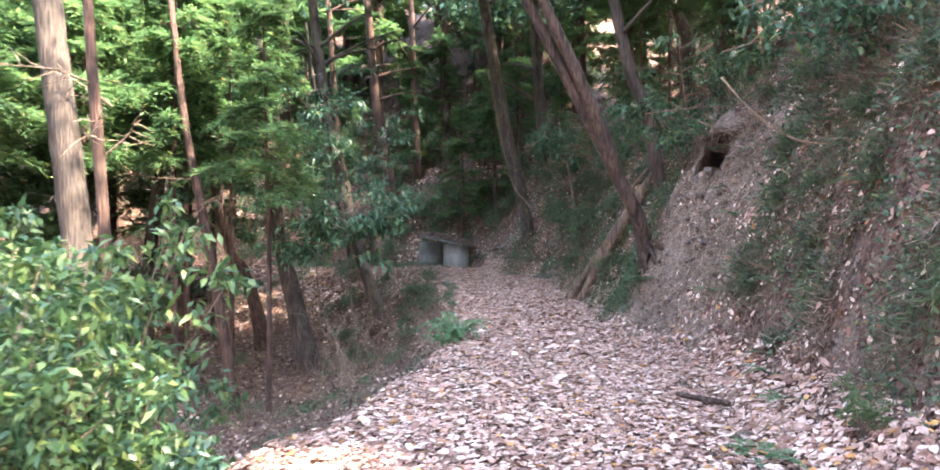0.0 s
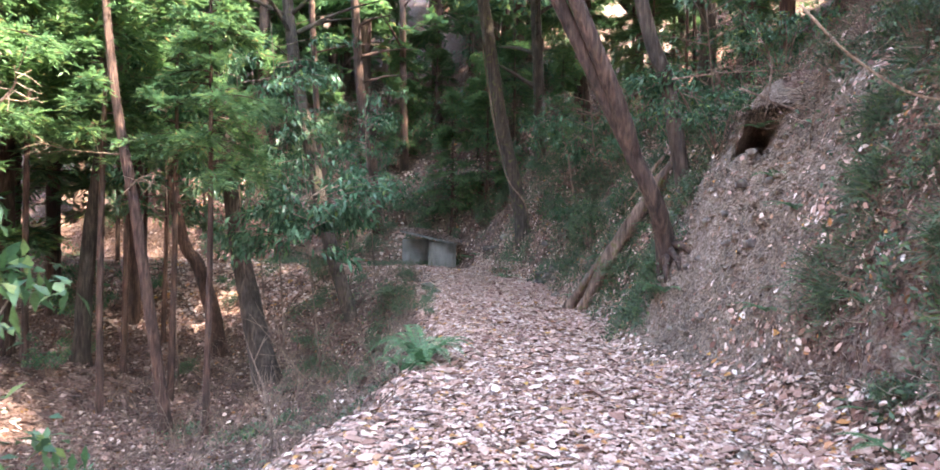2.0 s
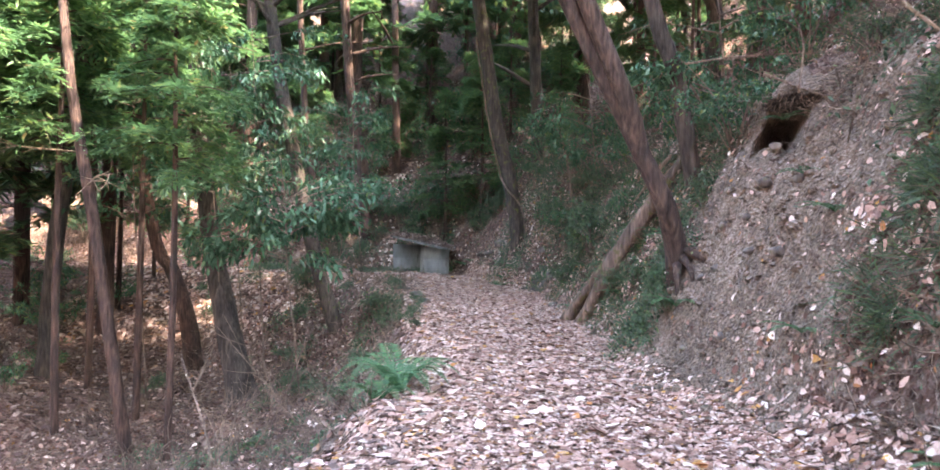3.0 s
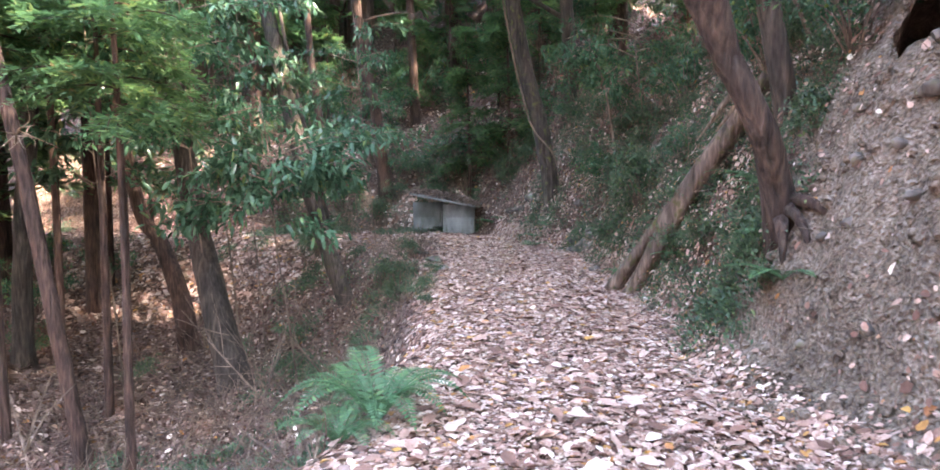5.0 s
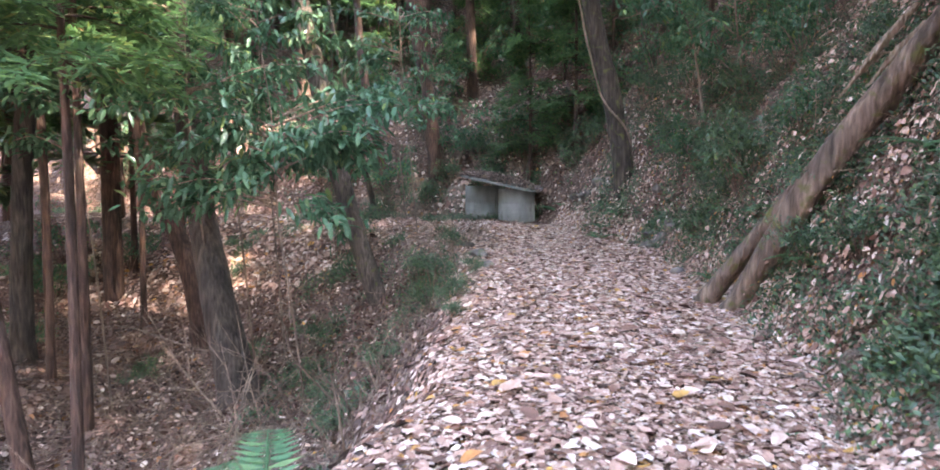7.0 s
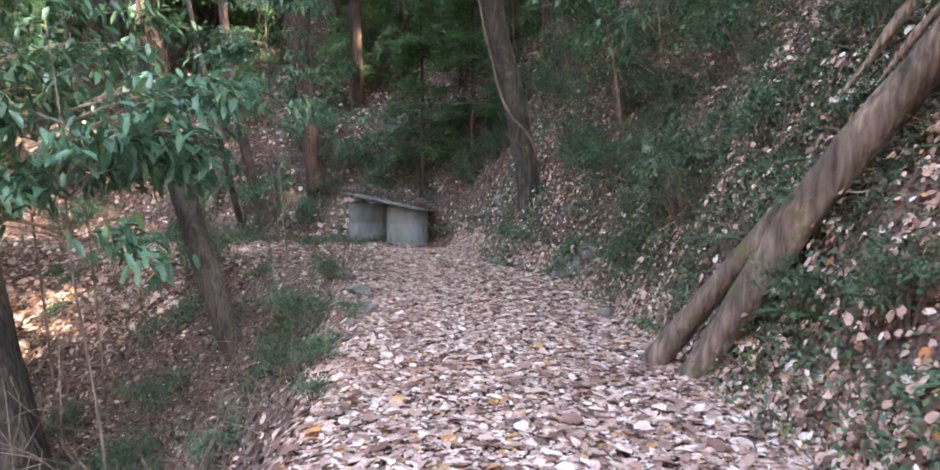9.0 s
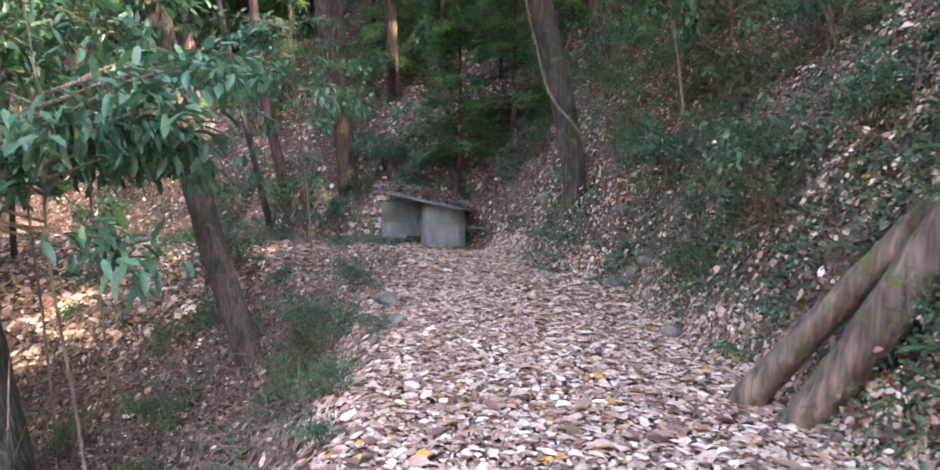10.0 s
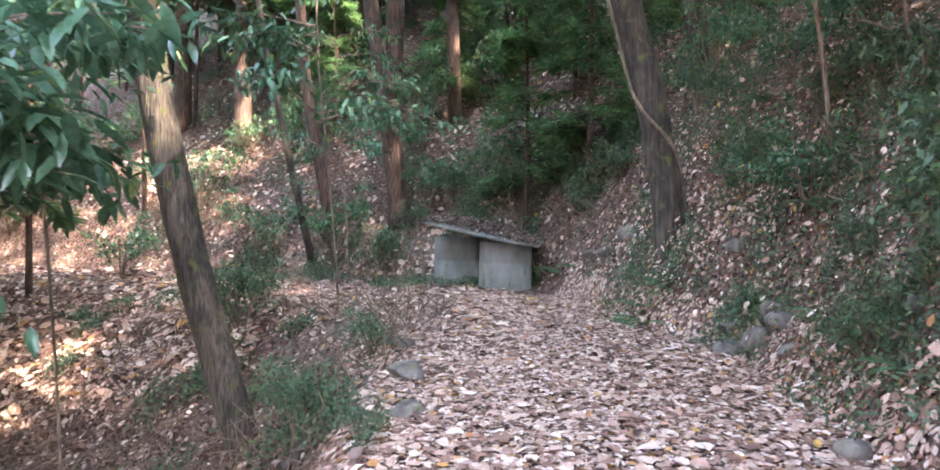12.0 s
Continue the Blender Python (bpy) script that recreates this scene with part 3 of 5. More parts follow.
# ---- feathery cedars ----
def cedar_foliage(r, z0, z1, reach, branches, twigs, blade, droop=0.35, taper=0.75):
    """Boughs out from a stem, set with flat sprays of short blades."""
    z = r.uniform(z0, z1, branches)
    az = r.uniform(0, 6.28, branches)
    ln = reach * (1 - taper * (z - z0) / (z1 - z0)) * r.uniform(0.6, 1.1, branches)
    d = np.stack([np.cos(az), np.sin(az), 0 * az], -1)
    boughs = []
    at, ax, fc, le = [], [], [], []
    for k in range(branches):
        u = np.linspace(0, 1, 7)[:, None]
        line = np.array([0, 0, z[k]]) + d[k] * ln[k] * u + np.array([0, 0, 1.0]) * (0.2 * u - droop * u * u) * ln[k]
        boughs.append(tube(line, [0.016, 0.004], 5, 0))
        s = r.uniform(0.15, 1, twigs)
        p = np.stack([np.interp(s, u[:, 0], line[:, q]) for q in range(3)], -1)
        side = np.cross(d[k], [0, 0, 1.0]) * np.where(r.random(twigs) < 0.5, 1, -1)[:, None]
        tw = unit(d[k] * 0.9 + side * r.uniform(0.3, 1.1, (twigs, 1)) + [0, 0, -0.25] + 0.35 * r.standard_normal((twigs, 3)))
        tl = 0.34 * (1.15 - s * 0.5) * r.uniform(0.6, 1.2, twigs) * min(1.6, reach)
        m = 9
        q = np.linspace(0.05, 1, m)
        pts = p[:, None] + tw[:, None] * (tl[:, None] * q)[..., None] + np.array([0, 0, -1.0]) * (0.18 * tl[:, None] * q * q)[..., None]
        across = unit(np.cross(tw, [0, 0, 1.0]))[:, None] * np.where(np.arange(m) % 2, 1, -1)[None, :, None]
        nd = unit(tw[:, None] * 0.9 + across * 0.8 + 0.25 * r.standard_normal((twigs, m, 3)))
        at.append(pts.reshape(-1, 3)); ax.append(nd.reshape(-1, 3))
        le.append((blade * (1.2 - 0.6 * q)[None] * r.uniform(0.7, 1.3, (twigs, m))).ravel())
    at, ax, le = np.concatenate(at), np.concatenate(ax), np.concatenate(le)
    return needles(at, ax, np.array([0, 0, 1.0]) + 0.5 * ball(len(at), r), le, le * 0.26), join(boughs)


def cedar(name, label, height, z0, reach, branches, twigs, blade, stem, seed, at):
    r = np.random.default_rng(seed)
    t = thing(name, label, "tree", "cedars", at=at)
    line = np.array([(0, 0, -0.3), (0.03, 0.02, height * 0.4), (-0.05, 0.04, height)])
    part("trunk", tube(smooth_line(line, 24), [stem, stem * 0.75, stem * 0.2], 12, 0.08, seed), BARK_RED, t, smooth=True)
    fol, boughs = cedar_foliage(r, z0, height, reach, branches, twigs, blade)
    tagged(part("bough", boughs, BARK_RED, t), kind="stuff")
    part("foliage", fol, CEDAR, t)
    return t


SAPLING = [cedar("young_cedar", "young cedar with feathery bright green foliage", 5.0, 0.9, 1.2, 46, 26, 0.15, 0.06, 31, (1.85, 24.0, on_ground(1.85, 24.0))),
           cedar("young_cedar", "young cedar with feathery drooping green foliage", 8.0, 4.1, 1.35, 46, 28, 0.16, 0.06, 32, (-3.3, 13.0, on_ground(-3.3, 13.0)))]
TALL = [cedar("tall_cedar", "tall cedar with red-brown bark and a feathery crown", 15.0, 2.6, 2.3, 90, 20, 0.32, 0.2, 33, (-7.5, 20, on_ground(-7.5, 20))),
        cedar("tall_cedar", "tall cedar with red-brown bark and a feathery crown", 13.0, 1.8, 2.2, 90, 20, 0.3, 0.16, 34, (-10, 14, on_ground(-10, 14)))]


def put(template, x, y, scale, turn, sink=0.0, tilt=0.0):
    m = pose(x, y, on_ground(x, y) - sink, tilt, 0, turn) @ Matrix.Scale(scale, 4)
    return copy_thing(template, m)


for k, (i, x, y, s) in enumerate(((0, 0.75, 24.6, 0.95), (0, 3.0, 26.5, 0.9), (1, 2.2, 29, 1.1), (1, -1.8, 30, 1.1), (0, -1.1, 27.6, 0.9), (0, -3.9, 27.9, 0.85), (0, 1.7, 26.6, 0.75), (0, 4.4, 24.6, 0.7), (1, -5.5, 28.5, 1.0), (1, -8, 26.8, 1.0),
                                  (1, -4.6, 15.0, 1.1), (1, -6.6, 12.4, 1.1), (1, -8.6, 9.4, 1.1), (1, -8.4, 12.0, 1.15), (1, -5.3, 13.8, 1.1), (1, -7.2, 14.0, 1.2),
                                  (1, -6.4, 19.2, 1.1), (1, -6.0, 16.2, 1.2), (1, -7.5, 10.5, 1.1), (1, -7.4, 22.6, 1.0), (1, -9.5, 23.5, 1.1))):
    put(SAPLING[i], x, y, s, 67 * k)
spots = np.random.default_rng(41)
for k in range(22):
    x, y = spots.uniform(-13, 7), spots.uniform(28.8, 35)
    put(SAPLING[k % 2], x, y, spots.uniform(0.7, 1.15), spots.uniform(0, 360))
for k in range(7):
    x, y = spots.uniform(-14, -7.5), spots.uniform(9, 25)
    put(SAPLING[1], x, y, spots.uniform(1.1, 1.3), spots.uniform(0, 360))
for k in range(14):
    x, y = spots.uniform(5.2, 8.5), spots.uniform(8, 24)
    put(SAPLING[k % 2], x, y, spots.uniform(0.6, 1.0), spots.uniform(0, 360))
for k, (x, y) in enumerate(((-6.5, 28.6), (-2.6, 28.4), (0.2, 30.4), (3.4, 29.2), (5.6, 27.6), (-4.4, 32.2), (2.4, 32.6), (-8.8, 29.8))):
    put(TALL[0], x, y, spots.uniform(1.1, 1.35), spots.uniform(0, 360))
for k, (x, y) in enumerate(((-10.5, 16), (-12, 19.5), (-9.6, 20.2), (-13, 24), (-11, 12.4), (-9.2, 17.6))):
    put(TALL[0], x, y, spots.uniform(0.9, 1.1), spots.uniform(0, 360))
for k in range(48):
    x, y = spots.uniform(-28, 12), spots.uniform(33.0, 56)
    put(TALL[k % 2], x, y, spots.uniform(0.8, 1.15), spots.uniform(0, 360))
for k, (x, y) in enumerate(((-13.5, 12), (-17, 21), (-19, 15), (-15, 4), (-10, -5), (-24, 26), (-13, 28), (-22, 8), (-26, 18))):
    put(TALL[0], x, y, spots.uniform(0.95, 1.15), spots.uniform(0, 360))
# cedars up the right bank, the last few added to shade the back hill
for k, (x, y) in enumerate(((6.5, 14), (7.5, 18), (6.2, 22), (8.5, 11), (9, 24), (7, 7), (6.5, 2.5), (10, 15), (11, 20), (9, 4), (6, -3), (8, -7), (5.5, 26), (12, 8), (11, 26), (9, 20.5), (12, 22.5), (8, 26.5), (10.5, 28.5))):
    put(TALL[k % 2], x, y, spots.uniform(0.62, 0.75), spots.uniform(0, 360))
for k in range(22):
    x, y = spots.uniform(-30, -13), spots.uniform(22, 42)
    put((SAPLING + TALL)[k % 4], x, y, spots.uniform(0.9, 1.3), spots.uniform(0, 360))
# more cedars added on the right bank only to block sun from the trail
for k in range(26):
    x, y = spots.uniform(6.2, 12.5), spots.uniform(-14, 21)
    put(TALL[k % 2], x, y, spots.uniform(0.62, 0.78), spots.uniform(0, 360))


# ---- broadleaf shrubs ----
def shrub(name, label, at, spread_xyz, stems, count, size, mat, seed, group="shrubs", lean=(0, 0, 0.9)):
    """Woody stems that fork, with tufts of leaves towards their ends."""
    r = np.random.default_rng(seed)
    t = thing(name, label, "shrub", group, at=at)
    sx, sy, sz = spread_xyz
    tips = []
    for k in range(stems):
        end = np.array([r.uniform(-sx, sx), r.uniform(-sy, sy), r.uniform(0.35, 1) * sz]) + np.array(lean) * 0.15
        mid = end * [0.4, 0.4, 0.6] + r.uniform(-0.1, 0.1, 3)
        line = smooth_line([(0, 0, -0.12), mid, end], 9)
        part("stem", tube(line, [0.014, 0.01, 0.004], 6, 0.1, seed + k), TWIG, t)
        tips += [line[q] + r.uniform(-0.12, 0.12, 3) for q in (5, 6, 7, 8, 8)]
    tips = np.array(tips)
    c = r.integers(0, len(tips), count)
    spray = unit(ball(count, r) + [0, 0, 0.1])
    base = tips[c] + ball(count, r) * r.uniform(0.02, 0.24, (count, 1)) * [1, 1, 0.6]
    part("foliage", leaves(base, spray + [0, 0, -0.35], 0.7 * ball(count, r) + [0, 0, 1], r.uniform(0.7, 1.25, count) * size, r.uniform(0.3, 0.42, count) * size), mat, t)
    return t


SHRUB = [shrub("evergreen_shrub", "evergreen shrub with small glossy leaves", (-1.2, 25.3, on_ground(-1.2, 25.3)), (0.8, 0.7, 1.4), 12, 1500, 0.1, BROADLEAF, 51),
         shrub("evergreen_shrub", "low evergreen shrub with dark leaves", (3.4, 15.6, on_ground(3.4, 15.6)), (0.6, 0.6, 0.8), 11, 1300, 0.085, UNDERLEAF, 52),
         shrub("light_shrub", "light green bush beside the trail", (-2.7, 5.4, on_ground(-2.7, 5.4)), (1.05, 0.95, 3.3), 22, 3300, 0.135, SUNNY, 53)]
def layered_sapling(x, y, z_lo, z_hi, reach, boughs, tuft, size, seed, squash=0.45):
    """A thin stem with level boughs and hanging leaves."""
    r = np.random.default_rng(seed)
    base = on_ground(x, y)
    t = thing("leafy_sapling", "young evergreen tree with level boughs of drooping glossy leaves", "tree", "saplings", at=(x, y, base))
    top = z_hi - base + 0.6
    part("stem", tube(smooth_line([(0.3, 0.1, -0.2), (0.16, 0.1, top * 0.25), (0.02, 0, top * 0.55), (-0.04, 0.03, top * 0.8), (-0.16, 0.05, top)], 24), [0.015, 0.012, 0.006], 8, 0.1, seed), TWIG, t, smooth=True)
    for k in range(boughs):
        a = 6.28 * k / boughs + r.uniform(-0.3, 0.3)
        z = r.uniform(z_lo, z_hi) - base
        ln = reach * r.uniform(0.6, 1.1)
        d = np.array([np.cos(a), np.sin(a) * squash, r.uniform(-0.1, 0.2)])
        line = smooth_line([(0, 0, z - 0.1), d * ln * 0.55 + [0, 0, z + 0.06], d * ln + [0, 0, z - 0.1]], 12)
        bough = part("bough", tube(line, [0.014, 0.009, 0.004], 6, 0.1, seed + k), TWIG, t)
        s = r.uniform(0.25, 1.0, tuft) ** 0.8
        p = np.stack([np.interp(s, np.linspace(0, 1, 12), line[:, q]) for q in range(3)], -1) + r.standard_normal((tuft, 3)) * [0.12, 0.12, 0.07]
        ax = unit(d * 0.5 + ball(tuft, r) * 0.8 + [0, 0, -0.45])
        part("foliage", round_leaves(p, ax, np.array([0, 0, 1.0]) + 0.5 * ball(tuft, r), r.uniform(0.7, 1.2, tuft) * size, r.uniform(0.28, 0.38, tuft) * size, 0.1, 0.2), BROADLEAF, bough)
    return t


layered_sapling(-2.1, 15.0, 0.92, 2.15, 2.0, 24, 100, 0.18, 54)
layered_sapling(-3.4, 17.7, 2.6, 5.6, 1.7, 20, 100, 0.17, 55, 0.9)
layered_sapling(-3.7, 16.0, 2.2, 4.6, 1.8, 18, 90, 0.17, 154, 0.7)
layered_sapling(-4.9, 15.4, 1.6, 4.4, 1.6, 16, 70, 0.16, 155, 0.7)
layered_sapling(-1.6, 20.0, 2.6, 5.2, 1.6, 16, 70, 0.16, 156, 0.8)
layered_sapling(-3.6, 17.0, 1.6, 4.2, 1.5, 14, 60, 0.15, 56, 0.8)
layered_sapling(-2.6, 23.9, 2.6, 5.2, 1.5, 14, 60, 0.14, 57, 0.7)
layered_sapling(3.9, 18.0, 2.9, 4.6, 1.5, 12, 60, 0.12, 58, 0.9)
layered_sapling(4.5, 12.6, 3.4, 5.0, 1.4, 12, 60, 0.12, 59, 0.9)
layered_sapling(4.2, 6.3, 3.1, 3.8, 1.3, 10, 70, 0.11, 60, 0.6)
def overhang(base, knee, tip, reach, count, size, seed):
    """A leafy branch that leans out from the brow of the bank."""
    r = np.random.default_rng(seed)
    base, knee, tip = np.array(base), np.array(knee), np.array(tip)
    t = thing("overhanging_shrub", "evergreen shrub leaning out from the brow of the bank", "shrub", "shrubs", at=base)
    line = smooth_line([base * 0, knee - base, tip - base], 16)
    part("stem", tube(line, [0.022, 0.016, 0.006], 7, 0.12, seed), TWIG, t)
    for k in range(9):
        s = line[5 + k]
        e = s + r.standard_normal(3) * [reach * 0.6, reach * 0.5, reach * 0.25] + [0, 0, 0.08]
        bough = part("bough", tube(smooth_line([s, (s + e) / 2 + [0, 0, 0.06], e], 8), [0.01, 0.004], 5, 0.1, seed + k), TWIG, t)
        at = s + (e - s) * r.uniform(0.3, 1.1, (count, 1)) + r.standard_normal((count, 3)) * [0.1, 0.1, 0.06]
        part("foliage", round_leaves(at, ball(count, r) + [0, 0, -0.3], np.array([0, 0, 1.0]) + 0.5 * ball(count, r), r.uniform(0.7, 1.2, count) * size, r.uniform(0.32, 0.44, count) * size), BROADLEAF, bough)
    return t


overhang((4.7, 6.9, on_ground(4.7, 6.9, -0.05)), (3.8, 6.6, 3.45), (2.65, 6.3, 3.1), 0.6, 75, 0.12, 261)
overhang((3.7, 18.5, on_ground(3.7, 18.5, -0.05)), (3.2, 18.2, 3.8), (2.2, 17.9, 3.7), 0.5, 60, 0.13, 262)
overhang((4.3, 12.0, on_ground(4.3, 12.0, -0.05)), (3.7, 11.8, 3.5), (2.9, 11.6, 3.3), 0.5, 50, 0.12, 263)
for k, (i, x, y, s) in enumerate(((2, -3.3, 4.3, 1.0), (2, -2.45, 4.3, 0.85), (0, -2.2, 4.8, 1.1), (0, -2.9, 4.9, 1.3), (0, -2.6, 3.8, 1.0), (2, -3.6, 6.4, 1.0), (0, -4.3, 7.4, 1.2), (2, -2.3, 3.4, 0.7), (0, -3.2, 8.3, 0.8), (1, -2.6, 20.2, 0.9), (1, -3.6, 17.6, 0.5), (1, -0.45, 16.5, 0.6), (1, -0.75, 17.4, 0.55), (1, -0.3, 15.3, 0.45), (1, 0.1, 14.3, 0.33), (1, 0.15, 15.7, 0.28), (1, 0.2, 13.5, 0.25), (1, -0.9, 13.2, 0.35), (1, -2.2, 16.2, 0.5), (1, -1.5, 14.6, 0.4), (1, -2.6, 17.6, 0.55), (1, -0.35, 17.9, 0.45), (1, -0.7, 14.4, 0.4),
                                   (1, -1.9, 24.5, 0.9), (1, -0.6, 25.1, 1.1), (1, 0.6, 25.0, 1.1), (1, 1.4, 24.9, 1.1), (1, 2.5, 23.4, 1.0), (1, 3.2, 21.6, 0.9), (0, -3.0, 25.0, 0.9), (0, 2.6, 24.0, 0.8), (0, -4.6, 25.4, 0.9), (0, 3.5, 18.6, 0.6), (1, 3.2, 13.0, 0.5), (1, 3.25, 12.2, 0.45), (1, 3.1, 16.5, 0.5), (0, 4.4, 16.4, 0.8), (0, 4.6, 20, 0.9), (0, 3.8, 14.9, 0.5), (1, 3.4, 19.6, 0.6), (0, 4.4, 13.2, 1.0), (0, 4.9, 11.0, 0.8),
                                   (0, 4.6, 5.0, 0.9), (1, 3.05, 6.0, 0.3), (1, 3.5, 6.3, 0.35), (2, 2.45, 3.9, 0.13), (0, -8.5, 19.6, 0.8), (0, -9.6, 21.4, 0.9), (0, -7.7, 20.9, 0.7), (0, 5.2, 8.0, 1.0), (1, 4.2, 7.4, 0.6), (0, 3.5, 22.3, 0.9), (1, 1.9, 23.4, 0.8), (1, 2.2, 22.9, 0.7), (1, 1.5, 24.2, 0.9), (1, -0.1, 24.7, 0.8), (1, -1.3, 24.9, 0.7), (0, 5.2, 15, 1.1), (1, 4.1, 18.0, 1.0), (1, 2.9, 9.95, 0.28), (1, 2.95, 10.4, 0.3), (1, 3.1, 10.8, 0.35), (1, 3.55, 10.6, 0.6), (0, 3.9, 10.7, 0.7), (1, 4.4, 9.0, 0.45), (1, 4.6, 8.2, 0.5), (0, 4.9, 6.8, 0.8), (1, 3.75, 5.8, 0.4), (0, -2.2, 26.2, 1.0), (0, 0.2, 25.6, 1.0), (0, 2.6, 25.2, 1.1),
                                   (0, -4.2, 27.2, 1.2), (0, -6.6, 26.6, 1.2), (0, -6.7, 24.0, 0.8), (0, -7.8, 18.0, 0.5), (1, -5.0, 16.8, 0.5), (0, -6.8, 15.0, 0.5), (0, -9.6, 20.2, 0.6), (0, -1.0, 28.4, 1.3), (0, 1.8, 27.2, 1.3), (0, -3.4, 29.5, 1.4), (0, 3.8, 28, 1.4))):
    put(SHRUB[i], x, y, s, 83 * k, 0.03)
for k in range(22):
    x, y = spots.uniform(-12, 6), spots.uniform(27.0, 34)
    put(SHRUB[k % 2], x, y, spots.uniform(0.7, 1.3), spots.uniform(0, 360), 0.03)
for k in range(26):
    y = spots.uniform(10.8, 22)
    x = float(np.interp(y, RIGHT_EDGE[:, 0], RIGHT_EDGE[:, 1])) + spots.uniform(0.5, 3.2)
    put(SHRUB[k % 2], x, y, spots.uniform(0.35, 0.7), spots.uniform(0, 360), 0.03)


# ---- ferns ----
def fern(name, label, at, fronds, length, seed, mat=FERN, rise=0.75):
    r = np.random.default_rng(seed)
    t = thing(name, label, "fern", "ferns", at=at)
    for k in range(fronds):
        a = 6.28 * k / fronds + r.uniform(-0.3, 0.3)
        ln = length * r.uniform(0.7, 1.1)
        d = np.array([np.cos(a), np.sin(a), 0])
        u = np.linspace(0, 1, 26)[:, None]
        line = d * ln * u + np.array([0, 0, 1.0]) * ln * (rise * u - 0.75 * rise * u * u * r.uniform(0.8, 1.3))
        side = np.cross(d, [0, 0, 1.0])
        along = unit(np.gradient(line, axis=0))
        w = ln * 0.2 * np.sin(np.pi * np.clip(u[:, 0] * 0.92 + 0.1, 0, 1)) ** 0.8
        pieces = [tube(line, [0.006, 0.002], 4, 0)]
        for sgn in (1, -1):
            ax = unit(side * sgn + along * 0.35 + [0, 0, -0.12])
            pieces.append(leaves(line[2:], ax[2:], np.cross(along, side)[2:] * 1.0 + 0.15 * ball(24, r), w[2:], ln * 0.034, 0.05, 0.1))
        part("frond", join(pieces), mat, t)
    return t


FERN_A = fern("fern", "green fern with long feathery fronds at the trail edge", (0.19, 9.05, on_ground(0.19, 9.05, 0.0)), 15, 0.56, 61, rise=1.7)
FERN_B = fern("fern", "small green fern on the bank", (2.45, 20.1, on_ground(2.45, 20.1)), 7, 0.4, 62)
put(FERN_A, 0.1, 9.5, 0.65, 40)
put(FERN_A, 0.02, 8.8, 0.6, 110)
for k, (x, y, s) in enumerate(((2.12, 19.9, 1.3), (1.35, 22.85, 1.2), (2.2, 20.3, 1.0), (2.95, 9.85, 1.1), (3.05, 10.5, 0.9), (3.3, 12.4, 0.9), (3.2, 17.4, 1.0), (3.55, 18.5, 1.1), (1.25, 23.1, 1.0), (1.5, 22.7, 0.8), (3.9, 9.6, 0.7), (3.55, 8.1, 0.8), (2.9, 14.9, 0.8), (3.8, 13.6, 1.2), (2.5, 4.9, 0.8), (1.95, 4.15, 0.8), (3.1, 16.0, 0.9),
                               (3.6, 20.3, 1.0), (-0.9, 24.6, 0.8), (1.0, 24.4, 1.0), (3.3, 6.7, 0.8), (4.05, 10.2, 0.9), (3.7, 8.8, 0.7), (3.2, 7.9, 0.8), (3.75, 7.2, 0.8), (3.0, 6.1, 0.9), (3.95, 6.6, 0.8), (3.45, 5.3, 1.0), (2.75, 5.6, 0.7), (3.4, 11.2, 1.2), (3.15, 11.6, 1.0), (3.6, 12.0, 1.2), (3.25, 13.0, 1.1), (3.45, 14.2, 1.1), (3.3, 15.4, 1.0), (3.7, 16.8, 1.2))):
    put(FERN_B, x, y, s, 71 * k, 0.02)

far_r = np.random.default_rng(77)
for k in range(18):
    x, y = far_r.uniform(-9, 6), far_r.uniform(31, 37)
    put((SAPLING + TALL)[k % 3], x, y, far_r.uniform(0.7, 1.1), far_r.uniform(0, 360))


# ---- logs, sticks, stones ----
def log(name, label, points, radii, mat, seed, category="log"):
    p = np.array(points, float)
    t = thing(name, label, category, "dead wood", at=p[0])
    part("wood", tube(smooth_line(p - p[0], 26), radii, 20, 0.2, seed), mat, t, smooth=True)
    return t


log("fallen_log", "fallen mossy log leaning on the bank", [(2.74, 13.8, -0.06), (2.86, 13.7, 0.15), (3.1, 13.45, 0.75), (3.36, 13.2, 1.33), (3.75, 12.9, 2.0), (4.1, 12.7, 2.6)], [0.105, 0.11, 0.115, 0.11, 0.095], LOG_BARK, 71)
log("fallen_log", "second fallen log lying against the first", [(2.6, 14.15, -0.05), (2.74, 14.05, 0.2), (3.08, 13.75, 0.8), (3.36, 13.45, 1.3)], [0.1, 0.095, 0.09, 0.07], LOG_BARK, 72)
for k, (p, q, w) in enumerate((((3.48, 13.05, 2.02), (4.0, 13.1, 2.66), 0.032), ((3.6, 13.0, 2.0), (4.02, 13.0, 2.5), 0.026), ((3.42, 13.1, 1.92), (3.75, 13.1, 2.28), 0.02))):
    log("split_wood", "pale splintered wood sticking up beside the log", [p, tuple((np.array(p) + q) / 2 + [0, 0, 0.02]), q], [0.006, w, w * 0.8], BARK_PALE, 730 + k, "branch")
log("trail_stick", "weathered stick lying on the trail", [(1.98, 5.7, on_ground(1.98, 5.7, 0.04)), (2.22, 5.2, on_ground(2.22, 5.2, 0.035))], [0.02, 0.026, 0.016], BARK_LEAN, 74, "stick")
log("arched_branch", "pale bare branch arching low over the bank", [(2.8, 6.7, 2.95), (3.05, 6.5, 2.55), (3.45, 6.35, 2.26), (3.95, 6.2, 2.3), (4.5, 6.0, 2.75)], [0.009, 0.008, 0.005], BARK_PALE, 761, "branch")
